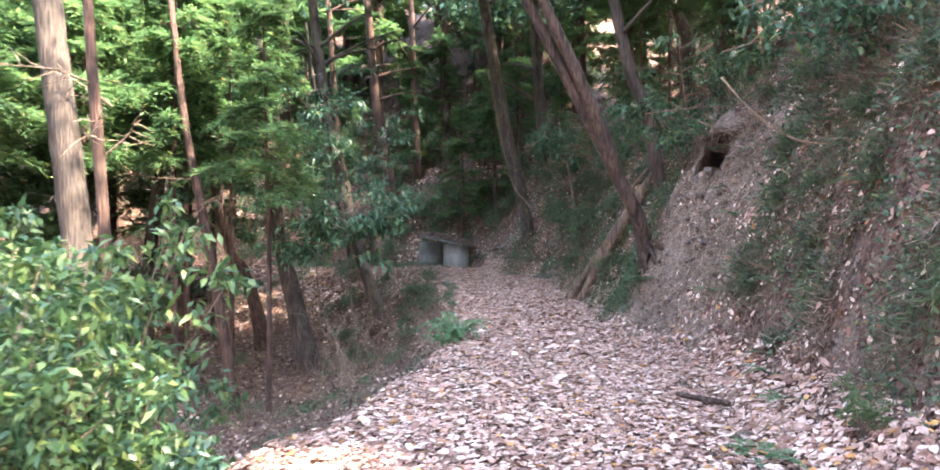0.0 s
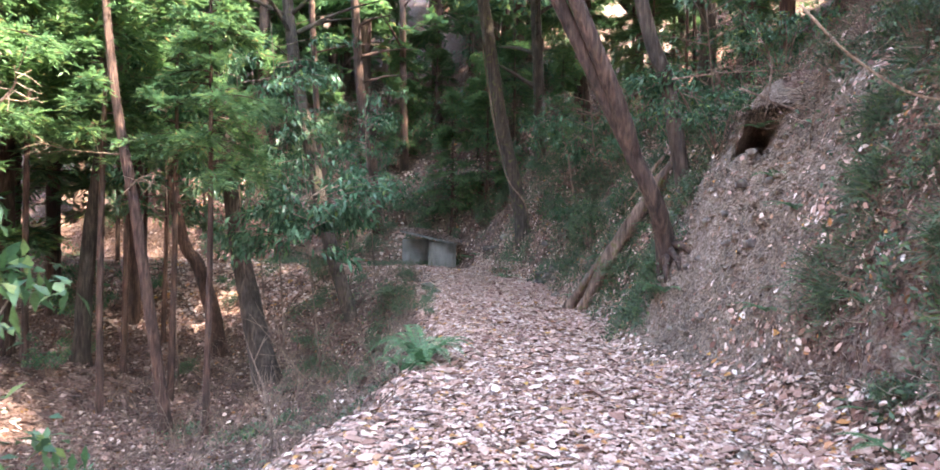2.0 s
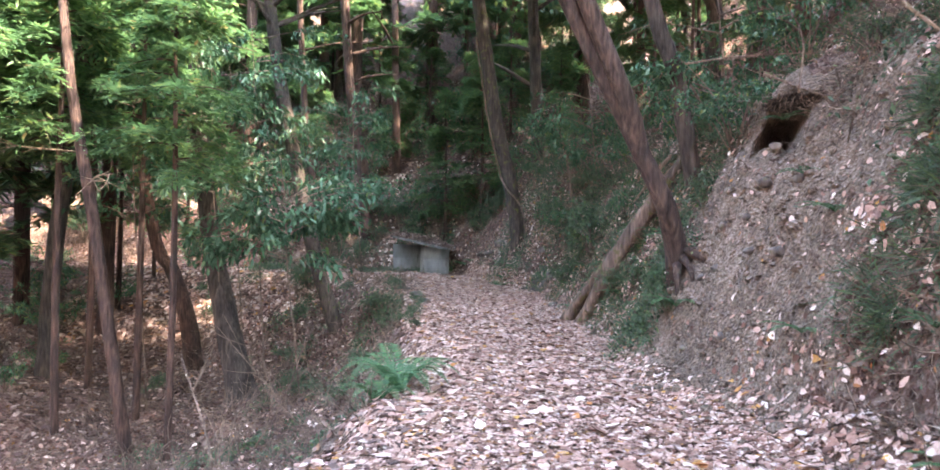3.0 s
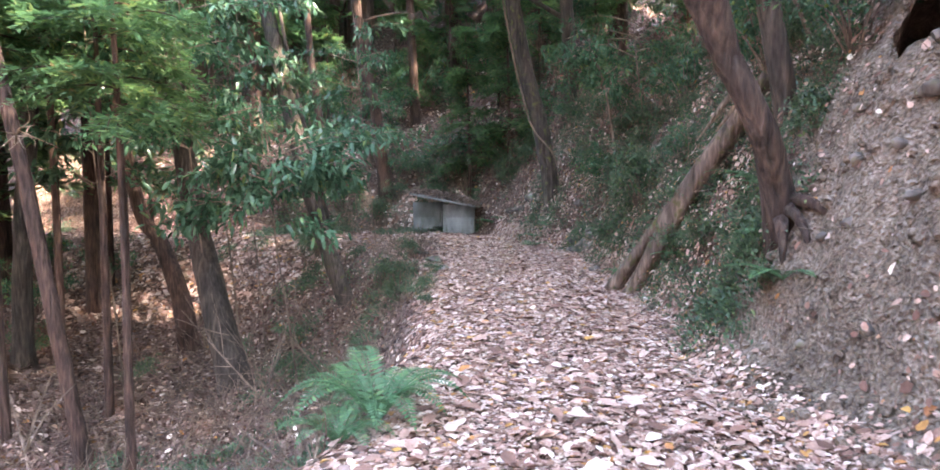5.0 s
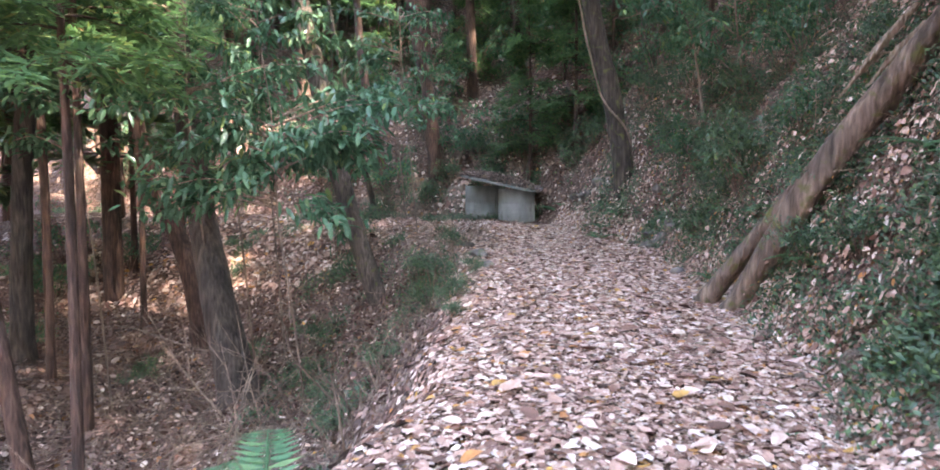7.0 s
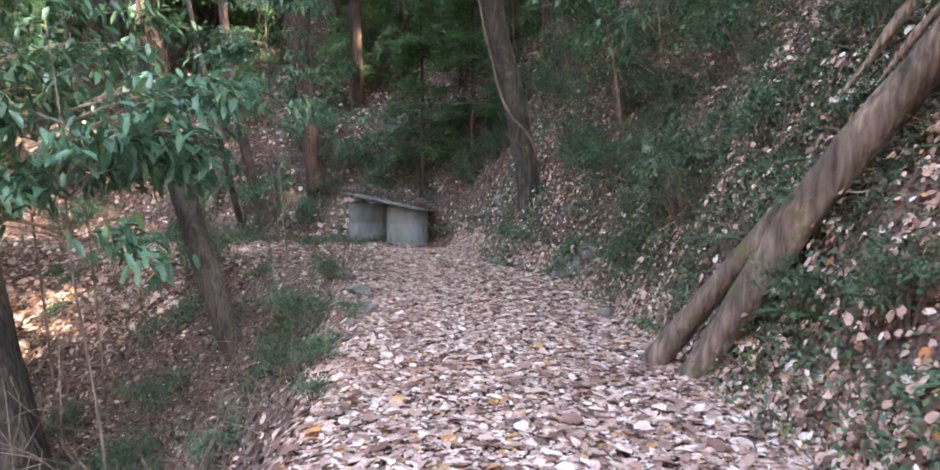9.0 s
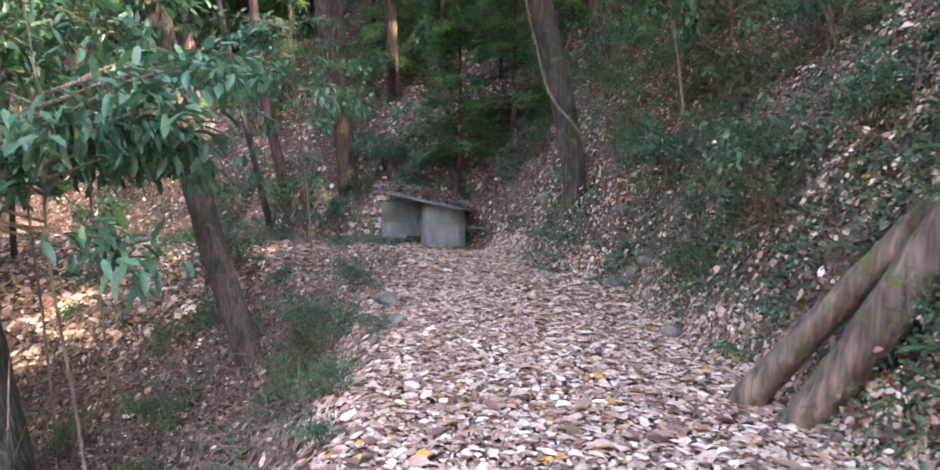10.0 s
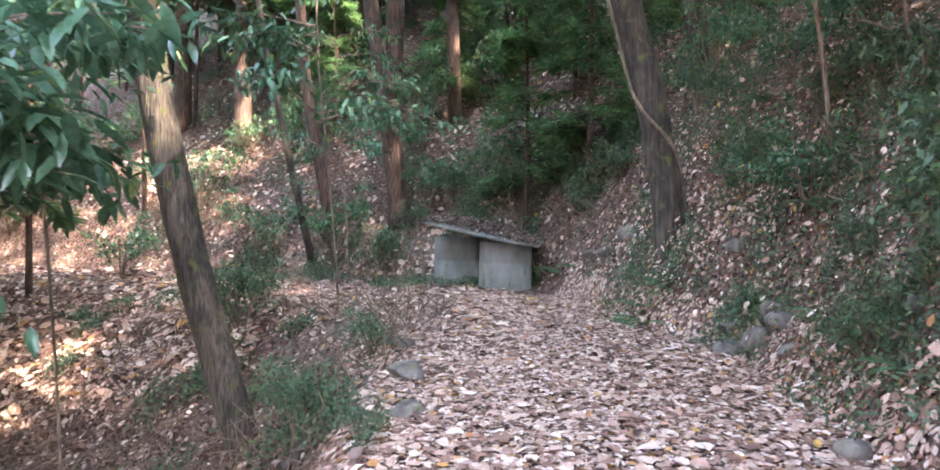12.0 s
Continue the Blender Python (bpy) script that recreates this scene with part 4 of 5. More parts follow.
for k, (x, y, z) in enumerate(((2.86, 19.5, 0.8), (2.98, 19.35, 0.72), (2.8, 19.75, 0.7), (3.1, 19.2, 0.75))):
    log("hanging_root", "pale root hanging down the foot of the bank", [(x + 0.1, y + 0.1, z), (x, y - 0.08, z * 0.6), (x - 0.06, y - 0.14, 0.12), (x - 0.05, y - 0.16, on_ground(x - 0.05, y - 0.16, -0.05))], [0.016, 0.02, 0.012], TWIG, 770 + k, "root")
log("fallen_branch", "fallen branch along the gully side", [(-0.9, 15.2, on_ground(-0.9, 15.2, 0.05)), (-0.5, 16.2, on_ground(-0.5, 16.2, 0.08)), (-0.2, 17.0, on_ground(-0.2, 17.0, 0.04))], [0.05, 0.05, 0.02], BARK_GREY, 75, "branch")


def dead_branch(at, direction, length, thick, seed, label="bare dead branch among fallen leaves", mat=TWIG, forks=5):
    """A bare forked branch."""
    r = np.random.default_rng(seed)
    d = unit(np.array(direction, float))
    t = thing("dead_branch", label, "branch", "dead wood", at=at)
    end = d * length
    bow = r.standard_normal(3) * 0.1 * length
    line = smooth_line([(0, 0, 0), end * 0.5 + bow, end], 14)
    part("stick", tube(line, [thick, thick * 0.7, thick * 0.25], 6, 0.12, seed), mat, t)
    for k in range(forks):
        u = r.integers(3, 12)
        e = unit(d + 0.9 * r.standard_normal(3)) * length * r.uniform(0.15, 0.45)
        part("twig", tube(smooth_line([line[u], line[u] + e * 0.5 + r.standard_normal(3) * 0.03, line[u] + e], 7), [thick * 0.5, thick * 0.15], 5, 0.1, seed + k), mat, t)
    return t


dead_branch((3.55, 9.3, 2.95), (0.6, -0.75, -0.3), 1.4, 0.014, 81, "thin pale branch arching over the bank")
dead_branch((3.35, 8.3, 2.55), (-0.1, 0.1, 1), 0.75, 0.012, 82, "thin pale twig standing on the bank")
dead_branch((2.9, 9.6, 3.1), (1, -0.25, 0.05), 1.5, 0.011, 83, "thin arched dry twig above the hollow")
dead_branch((3.9, 9.4, 2.3), (0.7, -0.8, -0.3), 0.7, 0.016, 84, "short root end sticking out of the bank", ROOT, 2)
branch_r = np.random.default_rng(90)
for k in range(26):
    x, y = branch_r.uniform(-4.6, -0.3), branch_r.uniform(9.5, 18)
    dead_branch((x, y, on_ground(x, y, 0.0)), (branch_r.uniform(-1, 1), branch_r.uniform(-1, 0.4), branch_r.uniform(0.15, 1.1)), branch_r.uniform(0.5, 1.5), 0.009, 300 + k * 9)
for k in range(24):
    x, y = branch_r.uniform(-3.4, -0.6), branch_r.uniform(8.2, 14.5)
    dead_branch((x, y, on_ground(x, y, 0.0)), (branch_r.uniform(-1, 1), branch_r.uniform(-0.8, 0.6), branch_r.uniform(0.3, 1.0)), branch_r.uniform(0.9, 1.9), 0.012, 1300 + k * 9, "bare pale branch in the gully tangle", TWIG, 8)
for k in range(34):
    y = branch_r.uniform(5, 20)
    x = float(np.interp(y, RIGHT_EDGE[:, 0], RIGHT_EDGE[:, 1])) + branch_r.uniform(0.8, 2.4)
    dead_branch((x, y, on_ground(x, y, 0.02)), (branch_r.uniform(-1, 0.5), branch_r.uniform(-1, 0.4), branch_r.uniform(0.1, 0.8)), branch_r.uniform(0.4, 1.2), 0.008, 600 + k * 9)
for k, (x, y, z) in enumerate(((-5.0, 10.6, 3.4), (-5.0, 10.3, 2.6), (-4.5, 9.0, 3.4), (-4.45, 9.0, 2.7), (-4.7, 13.2, 2.5), (-4.6, 13.2, 2.0))):
    dead_branch((x, y, z), (branch_r.uniform(0.3, 1) * (1 if k % 2 else -1), -0.6, branch_r.uniform(-0.2, 0.5)), 1.2, 0.016, 800 + k * 9, "bare sunlit branch on a trunk", BARK_PALE, 9)


def stone(x, y, size, flat, seed, sink=0.25, label="grey angular stone half buried in leaves"):
    r = np.random.default_rng(seed)
    bm = bmesh.new()
    bmesh.ops.create_icosphere(bm, subdivisions=3, radius=1.0)
    pl = ball(9, r)
    v = np.array([q.co for q in bm.verts])
    for p in pl:
        h = v @ p
        lim = r.uniform(0.55, 0.85)
        v = v - np.maximum(h - lim, 0)[:, None] * p
    v = v * [size * r.uniform(0.8, 1.2), size, size * flat] + 0.015 * size * r.standard_normal(v.shape)
    f = np.array([[q.index for q in g.verts] for g in bm.faces])
    bm.free()
    ob = new("stone", fast_mesh("stone", v, f, STONE))
    ob.matrix_world = pose(x, y, on_ground(x, y) + size * flat * (0.8 - 2 * sink), r.uniform(-12, 12), r.uniform(-12, 12), r.uniform(0, 360))
    return tagged(ob, label, "stone", "stones")


stone(0.12, 17.2, 0.2, 0.45, 1, 0.2, "flat grey stone at the trail edge")
stone(3.3, 16.4, 0.09, 0.8, 2, 0.2, "pale bluish-grey stone on the bank")
for k, (x, y, s, fl) in enumerate(((2.95, 18.2, 0.2, 0.8), (3.12, 18.35, 0.16, 0.8), (2.85, 18.7, 0.15, 0.7), (3.05, 19.3, 0.13, 0.7), (2.87, 9.41, 0.045, 0.9), (3.18, 9.45, 0.05, 0.9), (3.5, 9.9, 0.05, 0.8), (3.35, 9.65, 0.07, 0.8),
                                   (0.3, 16.3, 0.13, 0.5), (-0.2, 18.3, 0.16, 0.6), (0.42, 8.1, 0.05, 0.5), (0.4, 7.6, 0.04, 0.6), (2.3, 21.6, 0.22, 0.7), (2.0, 21.9, 0.2, 0.7), (1.8, 22.4, 0.16, 0.6), (3.55, 9.25, 0.09, 0.8), (3.3, 9.0, 0.06, 0.8), (3.75, 9.45, 0.08, 0.7), (3.15, 9.7, 0.05, 0.8), (3.0, 8.9, 0.05, 0.8), (3.65, 8.8, 0.07, 0.8), (3.4, 9.3, 0.05, 0.9), (3.1, 18.05, 0.15, 0.6), (2.72, 18.45, 0.17, 0.5), (2.6, 18.9, 0.12, 0.5), (3.0, 17.6, 0.12, 0.6), (2.75, 15.9, 0.11, 0.7), (3.35, 8.6, 0.08, 0.9))):
    stone(x, y, s, fl, 10 + k)


# ---- roots and fibres over the hollow in the bank ----
def root_mass():
    r = np.random.default_rng(95)
    t = thing("root_overhang", "fringe of hanging roots and earth over the hollow in the bank", "roots", at=(3.98, 9.72, 2.64))
    bits = []
    for k in range(150):
        s = np.array([r.uniform(-0.16, 0.4), r.uniform(-0.45, 0.45), r.uniform(0.06, 0.24)])
        d = np.array([r.uniform(-0.9, 0.3), r.uniform(-0.9, 0.4), r.uniform(-1, 0.5)]) * r.uniform(0.08, 0.24)
        bits.append(tube(smooth_line([s, s + d * 0.5 + r.standard_normal(3) * 0.03, s + d], 6), [0.007, 0.002], 5, 0.1, k))
    tagged(part("root_fibre", join(bits), TWIG, t), kind="stuff")
    bm = bmesh.new()
    bmesh.ops.create_icosphere(bm, subdivisions=4, radius=1.0)
    v = np.array([q.co for q in bm.verts])
    f = np.array([[q.index for q in g.verts] for g in bm.faces])
    bm.free()
    v = v * (1 + 0.12 * wobble(v[:, 0] * 3 + v[:, 2], v[:, 1] * 3, 1.0, 8)[:, None] + 0.06 * r.standard_normal((len(v), 1))) * [0.3, 0.44, 0.07] + [0.16, 0, 0.14]
    part("earth_lip", (v, f), ROOT, t, "crumbly dark brown lip of earth and roots", True)
    return t


root_mass()


# ---- clods on the bare bank ----
def clods(n, seed):
    r = np.random.default_rng(seed)
    bm = bmesh.new()
    bmesh.ops.create_icosphere(bm, subdivisions=2, radius=1.0)
    v0 = np.array([q.co for q in bm.verts])
    f0 = np.array([[q.index for q in g.verts] for g in bm.faces])
    bm.free()
    y = np.where(r.random(n) < 0.85, r.normal(9.3, 1.1, n), r.uniform(4, 15, n))
    x = np.interp(y, RIGHT_EDGE[:, 0], RIGHT_EDGE[:, 1]) + r.uniform(-0.15, 2.1, n) ** 1.0
    ok = clear_of_hollow(x, y)
    x, y = x[ok], y[ok]
    n = len(x)
    z = ground_z(x, y)
    size = np.exp(r.normal(-4.2, 0.6, n))
    v = v0[None] * (1 + 0.1 * r.standard_normal((n, len(v0), 1))) * size[:, None, None] * r.uniform(0.6, 1.2, (n, 1, 3)) + np.stack([x, y, z], -1)[:, None]
    f = np.arange(n)[:, None, None] * len(v0) + f0[None]
    return tagged(new("soil_clods", fast_mesh("soil_clods", v, f, SOIL)), "crumbled clods of tan earth on the bank", "earth", "", "stuff")


clods(2300, 97)


# ---- low green growth on the banks ----
def carpet(name, label, n, place, size, mat, seed, up=0.5):
    r = np.random.default_rng(seed)
    x, y = place(r, n)
    ok = clear_of_hollow(x, y)
    x, y = x[ok], y[ok]
    nrm = ground_normal(x, y)
    z = ground_z(x, y)
    at = np.stack([x, y, z], -1) + nrm * r.uniform(0.01, 0.22, (len(x), 1)) ** 1.3
    ob = new(name, fast_mesh(name, *leaves(at, ball(len(x), r) + nrm * up * 0.6, nrm + 0.7 * ball(len(x), r) + [0, 0, 0.4], r.uniform(0.6, 1.4, len(x)) * size, r.uniform(0.35, 0.55, len(x)) * size), mat))
    return tagged(ob, label, "undergrowth", "", "stuff")


def clumped(x_of, y_lo, y_hi, clumps, wide):
    def place(r, n):
        cy = r.uniform(y_lo, y_hi, clumps)
        cx = x_of(r, cy)
        k = r.integers(0, clumps, n)
        s = r.uniform(0.3, 1, clumps)[k] * wide
        return cx[k] + r.standard_normal(n) * s, cy[k] + r.standard_normal(n) * s
    return place


def bank_x(r, y):
    return np.interp(y, RIGHT_EDGE[:, 0], RIGHT_EDGE[:, 1]) + r.uniform(0.25, 2.6, len(y))


carpet("bank_undergrowth", "small dark green plants growing over the bank", 36000, clumped(bank_x, 10.6, 22, 190, 0.25), 0.05, UNDERLEAF, 101)
carpet("bank_undergrowth", "scattered dark green grassy tufts on the earth bank", 13000, clumped(lambda r, y: np.interp(y, RIGHT_EDGE[:, 0], RIGHT_EDGE[:, 1]) + r.uniform(0.85, 3.2, len(y)), 3, 7.3, 110, 0.15), 0.055, UNDERLEAF, 102)
carpet("bank_foot_growth", "dark green moss and small plants at the foot of the bank", 20000, clumped(lambda r, y: np.interp(y, RIGHT_EDGE[:, 0], RIGHT_EDGE[:, 1]) + r.uniform(0.12, 1.5, len(y)), 10.3, 19, 90, 0.2), 0.045, UNDERLEAF, 106)
carpet("bank_foot_growth", "dark green plants round the foot of the leaning tree", 1800, clumped(lambda r, y: 2.75 + r.uniform(0.0, 0.5, len(y)), 9.95, 10.9, 20, 0.1), 0.05, UNDERLEAF, 109)
carpet("brow_growth", "brown and green brush along the top of the bank", 16000, clumped(lambda r, y: np.interp(y, RIGHT_EDGE[:, 0], RIGHT_EDGE[:, 1]) + r.uniform(1.6, 4.5, len(y)), 4, 13, 60, 0.3), 0.07, UNDERLEAF, 107, 1.2)
carpet("slope_undergrowth", "dark green plants scattered on the slope above the bend", 9000, clumped(lambda r, y: r.uniform(2.2, 7, len(y)), 20.5, 27, 60, 0.3), 0.07, UNDERLEAF, 108)
carpet("cut_undergrowth", "dark weeds and ferny growth on the cut bank behind the concrete rings", 13000, clumped(lambda r, y: r.uniform(-5, 3, len(y)), 22.6, 26.0, 50, 0.25), 0.07, UNDERLEAF, 105)
carpet("gully_undergrowth", "dark green weeds along the gully side", 23000, clumped(lambda r, y: np.interp(y, [4, 10, 18, 22], [-1.8, 0.1, -0.5, -2.5]) - r.uniform(0, 3.5, len(y)), 5, 22, 70, 0.22), 0.06, UNDERLEAF, 103)
carpet("hill_undergrowth", "dark green plants on the hillside", 24000, clumped(lambda r, y: r.uniform(-14, 7, len(y)), 25.5, 38, 90, 0.45), 0.09, UNDERLEAF, 104)


def dry_brush(name, label, n, place, long, mat, seed):
    """Thin dead stalks and rootlets, hanging down and outwards in tufts."""
    r = np.random.default_rng(seed)
    x, y = place(r, n)
    ok = clear_of_hollow(x, y)
    x, y = x[ok], y[ok]
    nrm = ground_normal(x, y)
    at = np.stack([x, y, ground_z(x, y)], -1) + nrm * r.uniform(0.0, 0.1, (len(x), 1))
    ax = nrm * r.uniform(0.1, 0.9, (len(x), 1)) + ball(len(x), r) * 0.8 + [-0.2, 0, -0.35]
    le = r.uniform(0.4, 1.2, len(x)) * long
    ob = new(name, fast_mesh(name, *leaves(at, ax, ball(len(x), r), le, r.uniform(0.004, 0.011, len(x)), 0.1, 0.25), mat))
    return tagged(ob, label, "undergrowth", "", "stuff")


dry_brush("dry_brush", "dead brown stalks and rootlets hanging on the upper bank", 15000, clumped(lambda r, y: np.interp(y, RIGHT_EDGE[:, 0], RIGHT_EDGE[:, 1]) + r.uniform(1.7, 4.6, len(y)), 4, 13, 120, 0.24), 0.3, DEAD_STALK, 141)
dry_brush("dry_brush", "dead brown stalks and grass on the earth bank", 9000, clumped(lambda r, y: np.interp(y, RIGHT_EDGE[:, 0], RIGHT_EDGE[:, 1]) + r.uniform(0.7, 2.6, len(y)), 3, 7.6, 90, 0.16), 0.2, DEAD_STALK, 144)
dry_brush("grass_tufts", "tufts of long green grass hanging from the bank", 12000, clumped(lambda r, y: np.interp(y, RIGHT_EDGE[:, 0], RIGHT_EDGE[:, 1]) + r.uniform(0.9, 3.4, len(y)), 3, 7.7, 45, 0.1), 0.26, UNDERLEAF, 145)
dry_brush("dry_brush", "dead brown stalks among the plants of the bank", 9000, clumped(lambda r, y: np.interp(y, RIGHT_EDGE[:, 0], RIGHT_EDGE[:, 1]) + r.uniform(0.5, 3.5, len(y)), 10.5, 23, 90, 0.25), 0.24, DEAD_STALK, 142)
dry_brush("dry_brush", "dead brown stalks on the cut behind the concrete rings", 7000, clumped(lambda r, y: r.uniform(-4, 4, len(y)), 23.2, 26.5, 60, 0.3), 0.3, DEAD_STALK, 143)


# ---- fallen leaves ----
def litter(name, label, n, place, size, seed, mat=LITTER_LEAF, lift=0.022):
    r = np.random.default_rng(seed)
    x, y = place(r, n)
    keep = (r.random(len(x)) > bare(x, y) * 0.9) & clear_of_hollow(x, y)
    x, y = x[keep], y[keep]
    nrm = ground_normal(x, y)
    at = np.stack([x, y, ground_z(x, y)], -1) + nrm * r.uniform(0.002, lift, (len(x), 1))
    ax = unit(np.cross(nrm, ball(len(x), r))) + nrm * r.uniform(-0.08, 0.2, (len(x), 1))
    le = np.minimum(np.exp(r.normal(0, 0.55, len(x))), 2.3) * size
    ob = new(name, fast_mesh(name, *round_leaves(at, ax, nrm + 0.24 * ball(len(x), r), le, le * r.uniform(0.45, 0.8, len(x)), r.uniform(-0.12, 0.25, len(x)), r.uniform(-0.1, 0.2, len(x))), mat))
    return tagged(ob, label, "leaves", "", "stuff")


def on_trail(y_lo, y_hi):
    def place(r, n):
        y = r.uniform(y_lo, y_hi, n)
        lo, hi = np.interp(y, LEFT_EDGE[3:13, 1], LEFT_EDGE[3:13, 0]), np.interp(y, RIGHT_EDGE[:, 0], RIGHT_EDGE[:, 1])
        return lo - 0.35 + (hi - lo + 0.65) * r.random(n), y
    return place


def in_box(x0, x1, y0, y1):
    return lambda r, n: (r.uniform(x0, x1, n), r.uniform(y0, y1, n))


litter("fallen_leaves", "pale pinkish-brown fallen leaves covering the trail", 78000, on_trail(2.5, 12), 0.035, 111)
litter("fallen_leaves", "pale pinkish-brown fallen leaves covering the trail", 78000, on_trail(12, 22.5), 0.038, 112)
litter("fallen_leaves", "pale pinkish-brown fallen leaves covering the trail", 30000, on_trail(-3.5, 2.6), 0.036, 128)
litter("fallen_leaves", "fallen leaves on the trail bend", 22000, in_box(-9, 0.6, 19.5, 25), 0.075, 113)
litter("fallen_leaves", "fallen leaves drifted against the foot of the bank", 5500, lambda r, n: ((lambda y: (np.interp(y, RIGHT_EDGE[:, 0], RIGHT_EDGE[:, 1]) + r.uniform(0.1, 0.75, n), y))(r.uniform(3, 8.6, n))), 0.04, 127)
litter("large_fallen_leaves", "larger pale fallen leaves scattered on the trail", 3000, on_trail(3, 22), 0.062, 118, lift=0.04)
litter("bank_leaves", "drifts of dry leaves caught in dips of the bank", 15000, clumped(bank_x, 3, 22.5, 230, 0.17), 0.038, 119, lift=0.12)
litter("bank_leaves", "pale dry leaves caught on the plants of the bank", 6000, clumped(bank_x, 10.5, 22.5, 300, 0.3), 0.04, 129, lift=0.2)
litter("bank_leaves", "dry leaves caught on the bank", 22000, lambda r, n: ((lambda y: (np.interp(y, RIGHT_EDGE[:, 0], RIGHT_EDGE[:, 1]) + r.uniform(0.1, 3.5, n), y))(r.uniform(3, 23.5, n))), 0.034, 114)
litter("gully_leaves", "brown fallen leaves in the gully", 36000, in_box(-5.5, 0.3, 6, 20.5), 0.05, 115, DULL_LEAF)
litter("gully_leaves", "pale dry leaves scattered in the gully", 7500, in_box(-5.5, 0.2, 6, 20.5), 0.05, 126)
litter("gully_leaves", "brown fallen leaves on the far side of the gully", 22000, in_box(-14, -5.5, 8, 25), 0.08, 125, DULL_LEAF)
litter("hill_leaves", "pale dry leaves scattered on the hillside", 9000, in_box(-9, 6, 23.5, 32), 0.07, 136)
litter("hill_leaves", "brown fallen leaves on the hillside", 26000, in_box(-12, 7, 23.5, 34), 0.075, 116, DULL_LEAF)
uv = np.random.default_rng(5).random((2600, 2))
sx, sy = -0.78 + 1.8 * uv[:, 0], 22.9 - 0.19 * (uv[:, 0] - 0.05) + 1.35 * uv[:, 1]
sz = 1.40 - (sx + 0.83) * 0.2 + (sy - 22.9) * 0.08 + 0.012
rr = np.random.default_rng(6)
tagged(new("slab_leaves", fast_mesh("slab_leaves", *leaves(np.stack([sx, sy, sz + rr.random(2600) * (0.02 + 0.17 * np.sin(np.pi * uv[:, 0]) ** 0.7 * np.sin(np.pi * (0.12 + 0.88 * uv[:, 1])))], -1), ball(2600, rr) * [1, 1, 0.25], np.array([0, 0, 1.0]) + 0.4 * ball(2600, rr), rr.uniform(0.05, 0.1, 2600), 0.045), DULL_LEAF)),
       "dry leaves heaped on the slab", "leaves", "", "stuff")

def twig_litter(name, label, n, place, long, thick, seed, lift=0.6):
    """Short broken twigs strewn about."""
    r = np.random.default_rng(seed)
    x, y = place(r, n)
    ok = clear_of_hollow(x, y)
    x, y = x[ok], y[ok]
    n = len(x)
    nrm = ground_normal(x, y)
    at = np.stack([x, y, ground_z(x, y)], -1) + nrm * 0.012
    d = unit(np.cross(nrm, ball(n, r)) + nrm * r.uniform(-0.1, lift, (n, 1)))
    le, th = r.uniform(0.3, 1.0, n) * long, r.uniform(0.5, 1.0, n) * thick
    side = unit(np.cross(d, nrm + 0.01))
    up = np.cross(side, d)
    k = np.arange(3) * 2.094
    ring = (np.cos(k)[None, :, None] * side[:, None] + np.sin(k)[None, :, None] * up[:, None]) * th[:, None, None]
    mid = at + d * le[:, None] * 0.5 + r.standard_normal((n, 3)) * le[:, None] * 0.06
    v = np.concatenate([at[:, None] + ring, mid[:, None] + ring * 0.8, (at + d * le[:, None])[:, None] + ring * 0.4], 1)
    f = []
    for s in (0, 3):
        for q in range(3):
            p = (q + 1) % 3
            f += [(s + q, s + p, s + 3 + p), (s + q, s + 3 + p, s + 3 + q)]
    f = np.arange(n)[:, None, None] * 9 + np.array(f)[None]
    return tagged(new(name, fast_mesh(name, v, f, TWIG)), label, "twigs", "", "stuff")


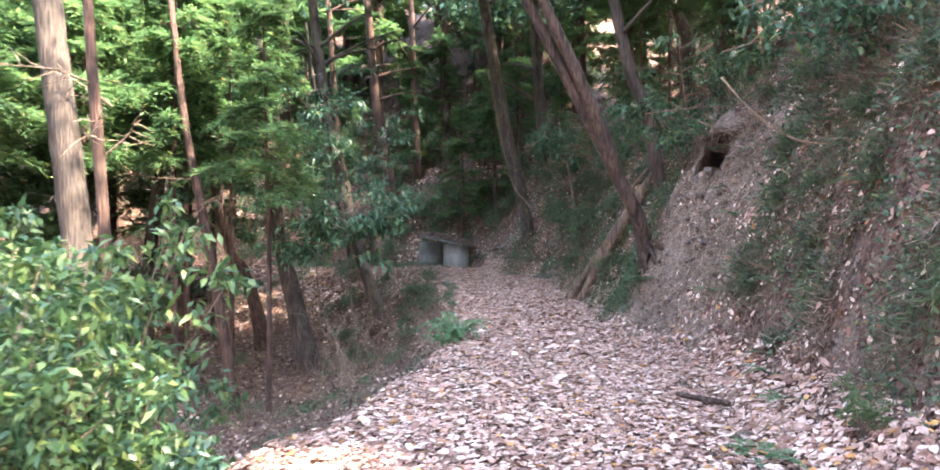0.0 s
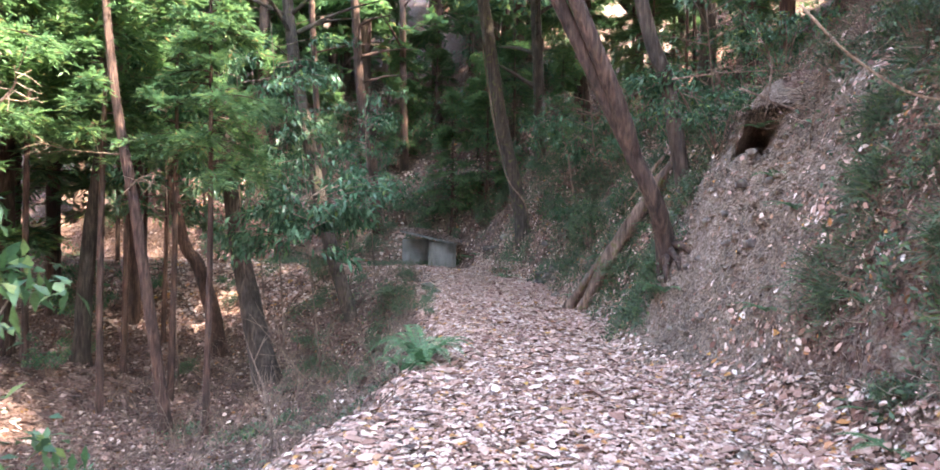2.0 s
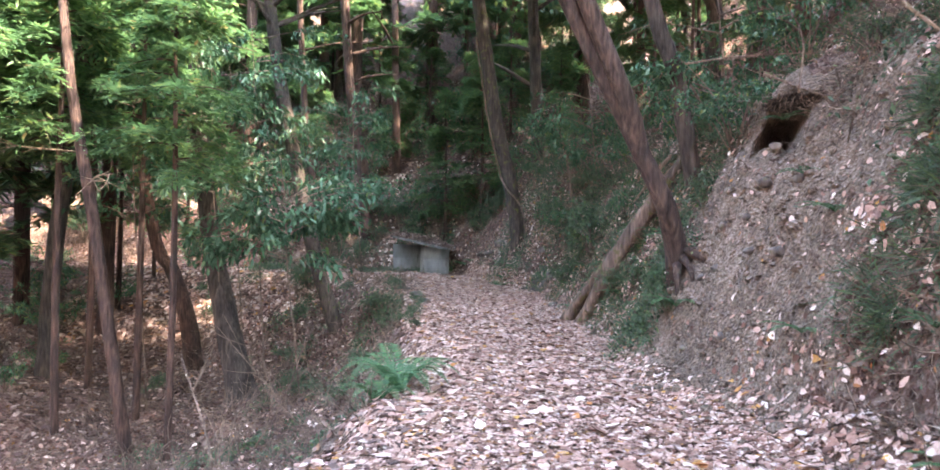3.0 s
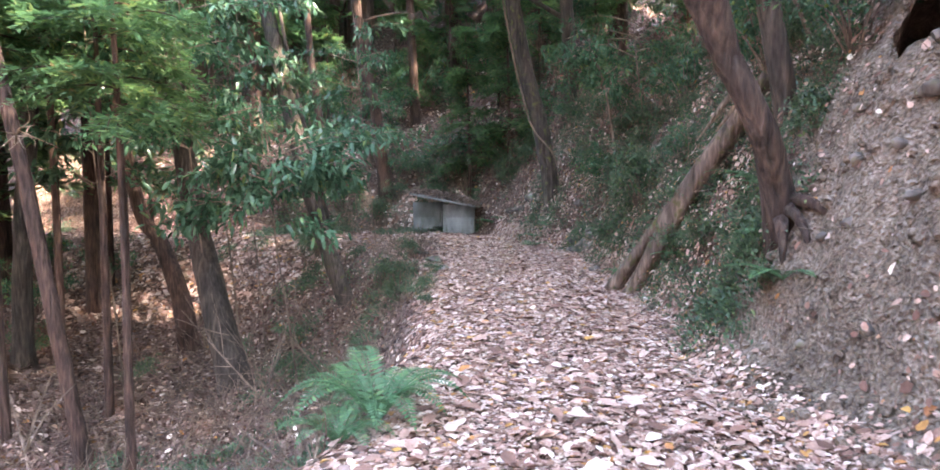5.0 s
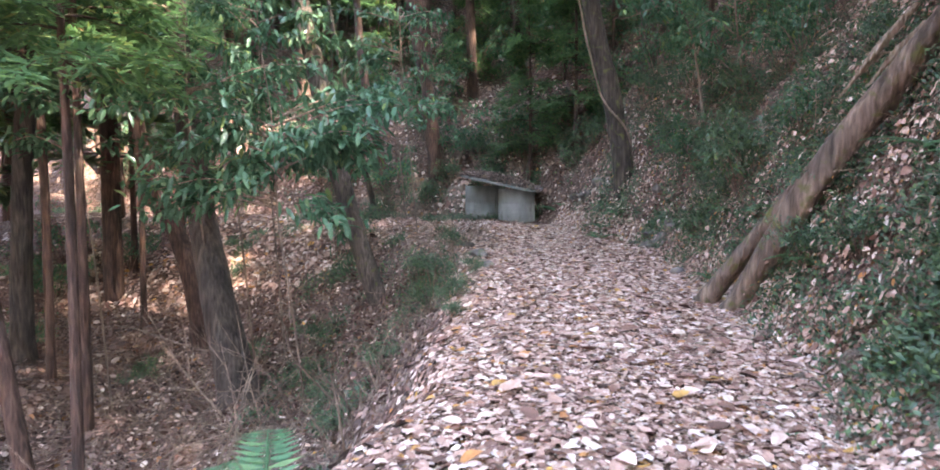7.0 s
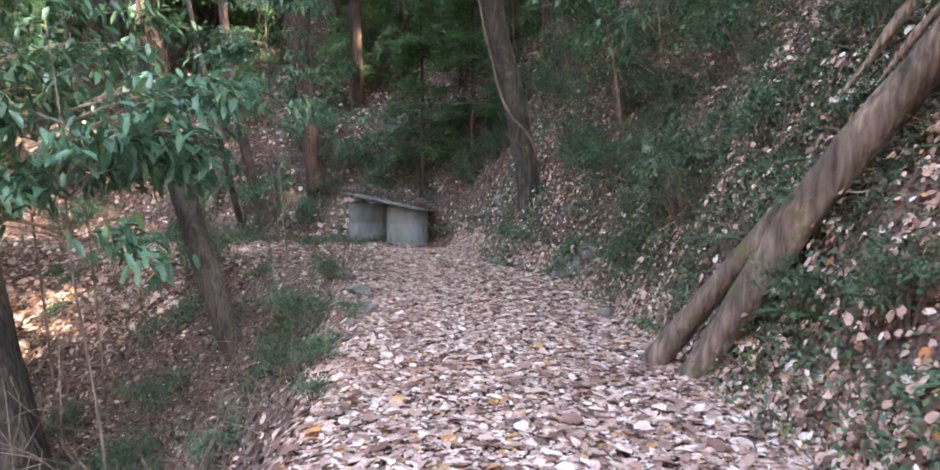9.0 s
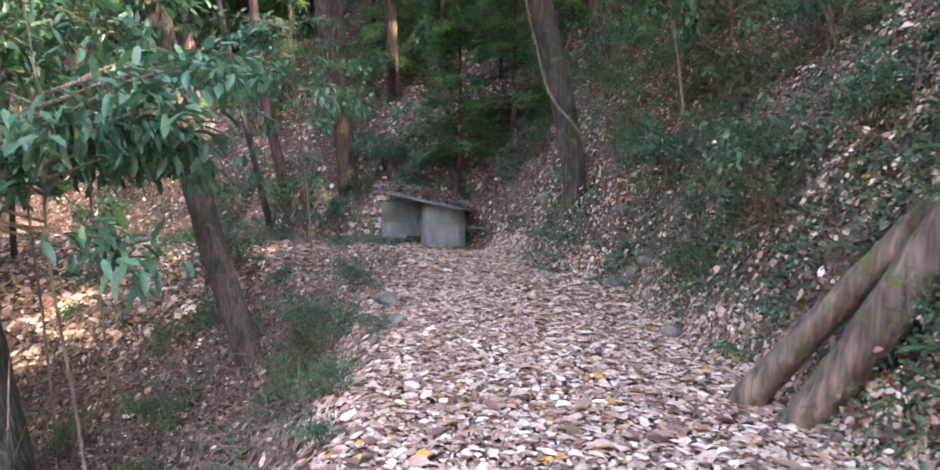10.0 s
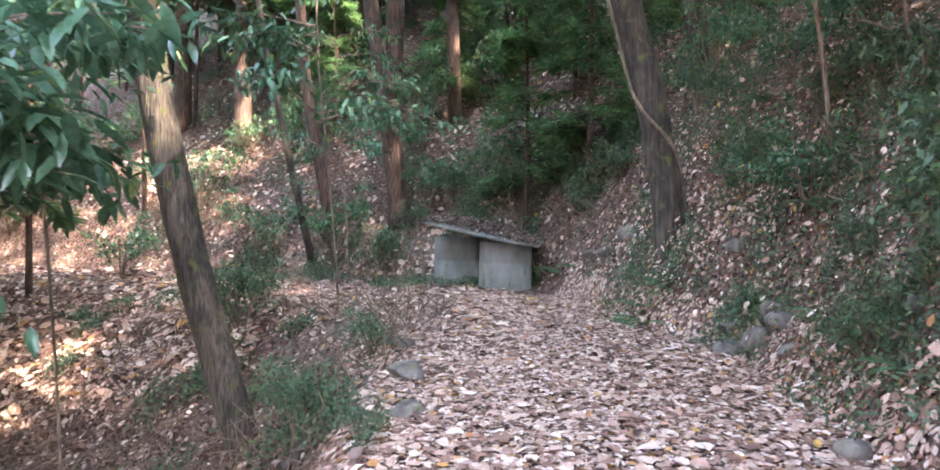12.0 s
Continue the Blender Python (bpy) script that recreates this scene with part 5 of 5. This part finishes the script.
twig_litter("bank_twigs", "thin dry twigs and rootlets strewn on the bank", 3200, lambda r, n: ((lambda y: (np.interp(y, RIGHT_EDGE[:, 0], RIGHT_EDGE[:, 1]) + r.uniform(0.0, 3.2, n), y))(r.uniform(3.5, 23, n))), 0.3, 0.006, 131)
twig_litter("gully_twigs", "tangle of thin dry twigs in the gully", 3000, in_box(-5.5, 0.0, 8, 21), 0.6, 0.009, 132, 1.2)
twig_litter("trail_twigs", "a few thin twigs among the leaves", 260, on_trail(3, 22), 0.3, 0.005, 133, 0.15)

# single leaves on the stretch of trail passed closest
lr = np.random.default_rng(120)
shapes = []
for k in range(8):
    s = lr.uniform(0.85, 1.2)
    n = 7
    u = np.linspace(0, 1, n)
    w = 0.3 * np.sin(np.pi * u ** 0.8) * (1 + 0.1 * lr.standard_normal(n))
    curl = lr.uniform(-0.25, 0.35)
    c = np.stack([u - 0.5, 0 * u, curl * (u - 0.5) ** 2 + 0.03], -1)
    lft = c + np.stack([0 * u, w, np.abs(w) * lr.uniform(0.1, 0.6)], -1)
    rgt = c - np.stack([0 * u, w, -np.abs(w) * lr.uniform(0.0, 0.5)], -1)
    v = np.concatenate([c, lft, rgt]) * 0.1 * s
    i = np.arange(n - 1)
    f = np.concatenate([np.stack([i, i + 1, i + n + 1], -1), np.stack([i, i + n + 1, i + n], -1), np.stack([i, i + 2 * n, i + 2 * n + 1], -1), np.stack([i, i + 2 * n + 1, i + 1], -1)])
    shapes.append(fast_mesh("leaf", v, f, LITTER_PIECE, True))
for k in range(290):
    y = lr.uniform(7.5, 16)
    x = lr.uniform(float(np.interp(y, LEFT_EDGE[3:13, 1], LEFT_EDGE[3:13, 0])), float(np.interp(y, RIGHT_EDGE[:, 0], RIGHT_EDGE[:, 1])) - 0.2)
    ob = new("leaf", shapes[k % 8])
    ob.parent = ground
    ob.matrix_world = pose(x, y, on_ground(x, y, 0.03), lr.uniform(-22, 22), lr.uniform(-22, 22), lr.uniform(0, 360)) @ Matrix.Scale(lr.uniform(0.7, 1.5), 4)
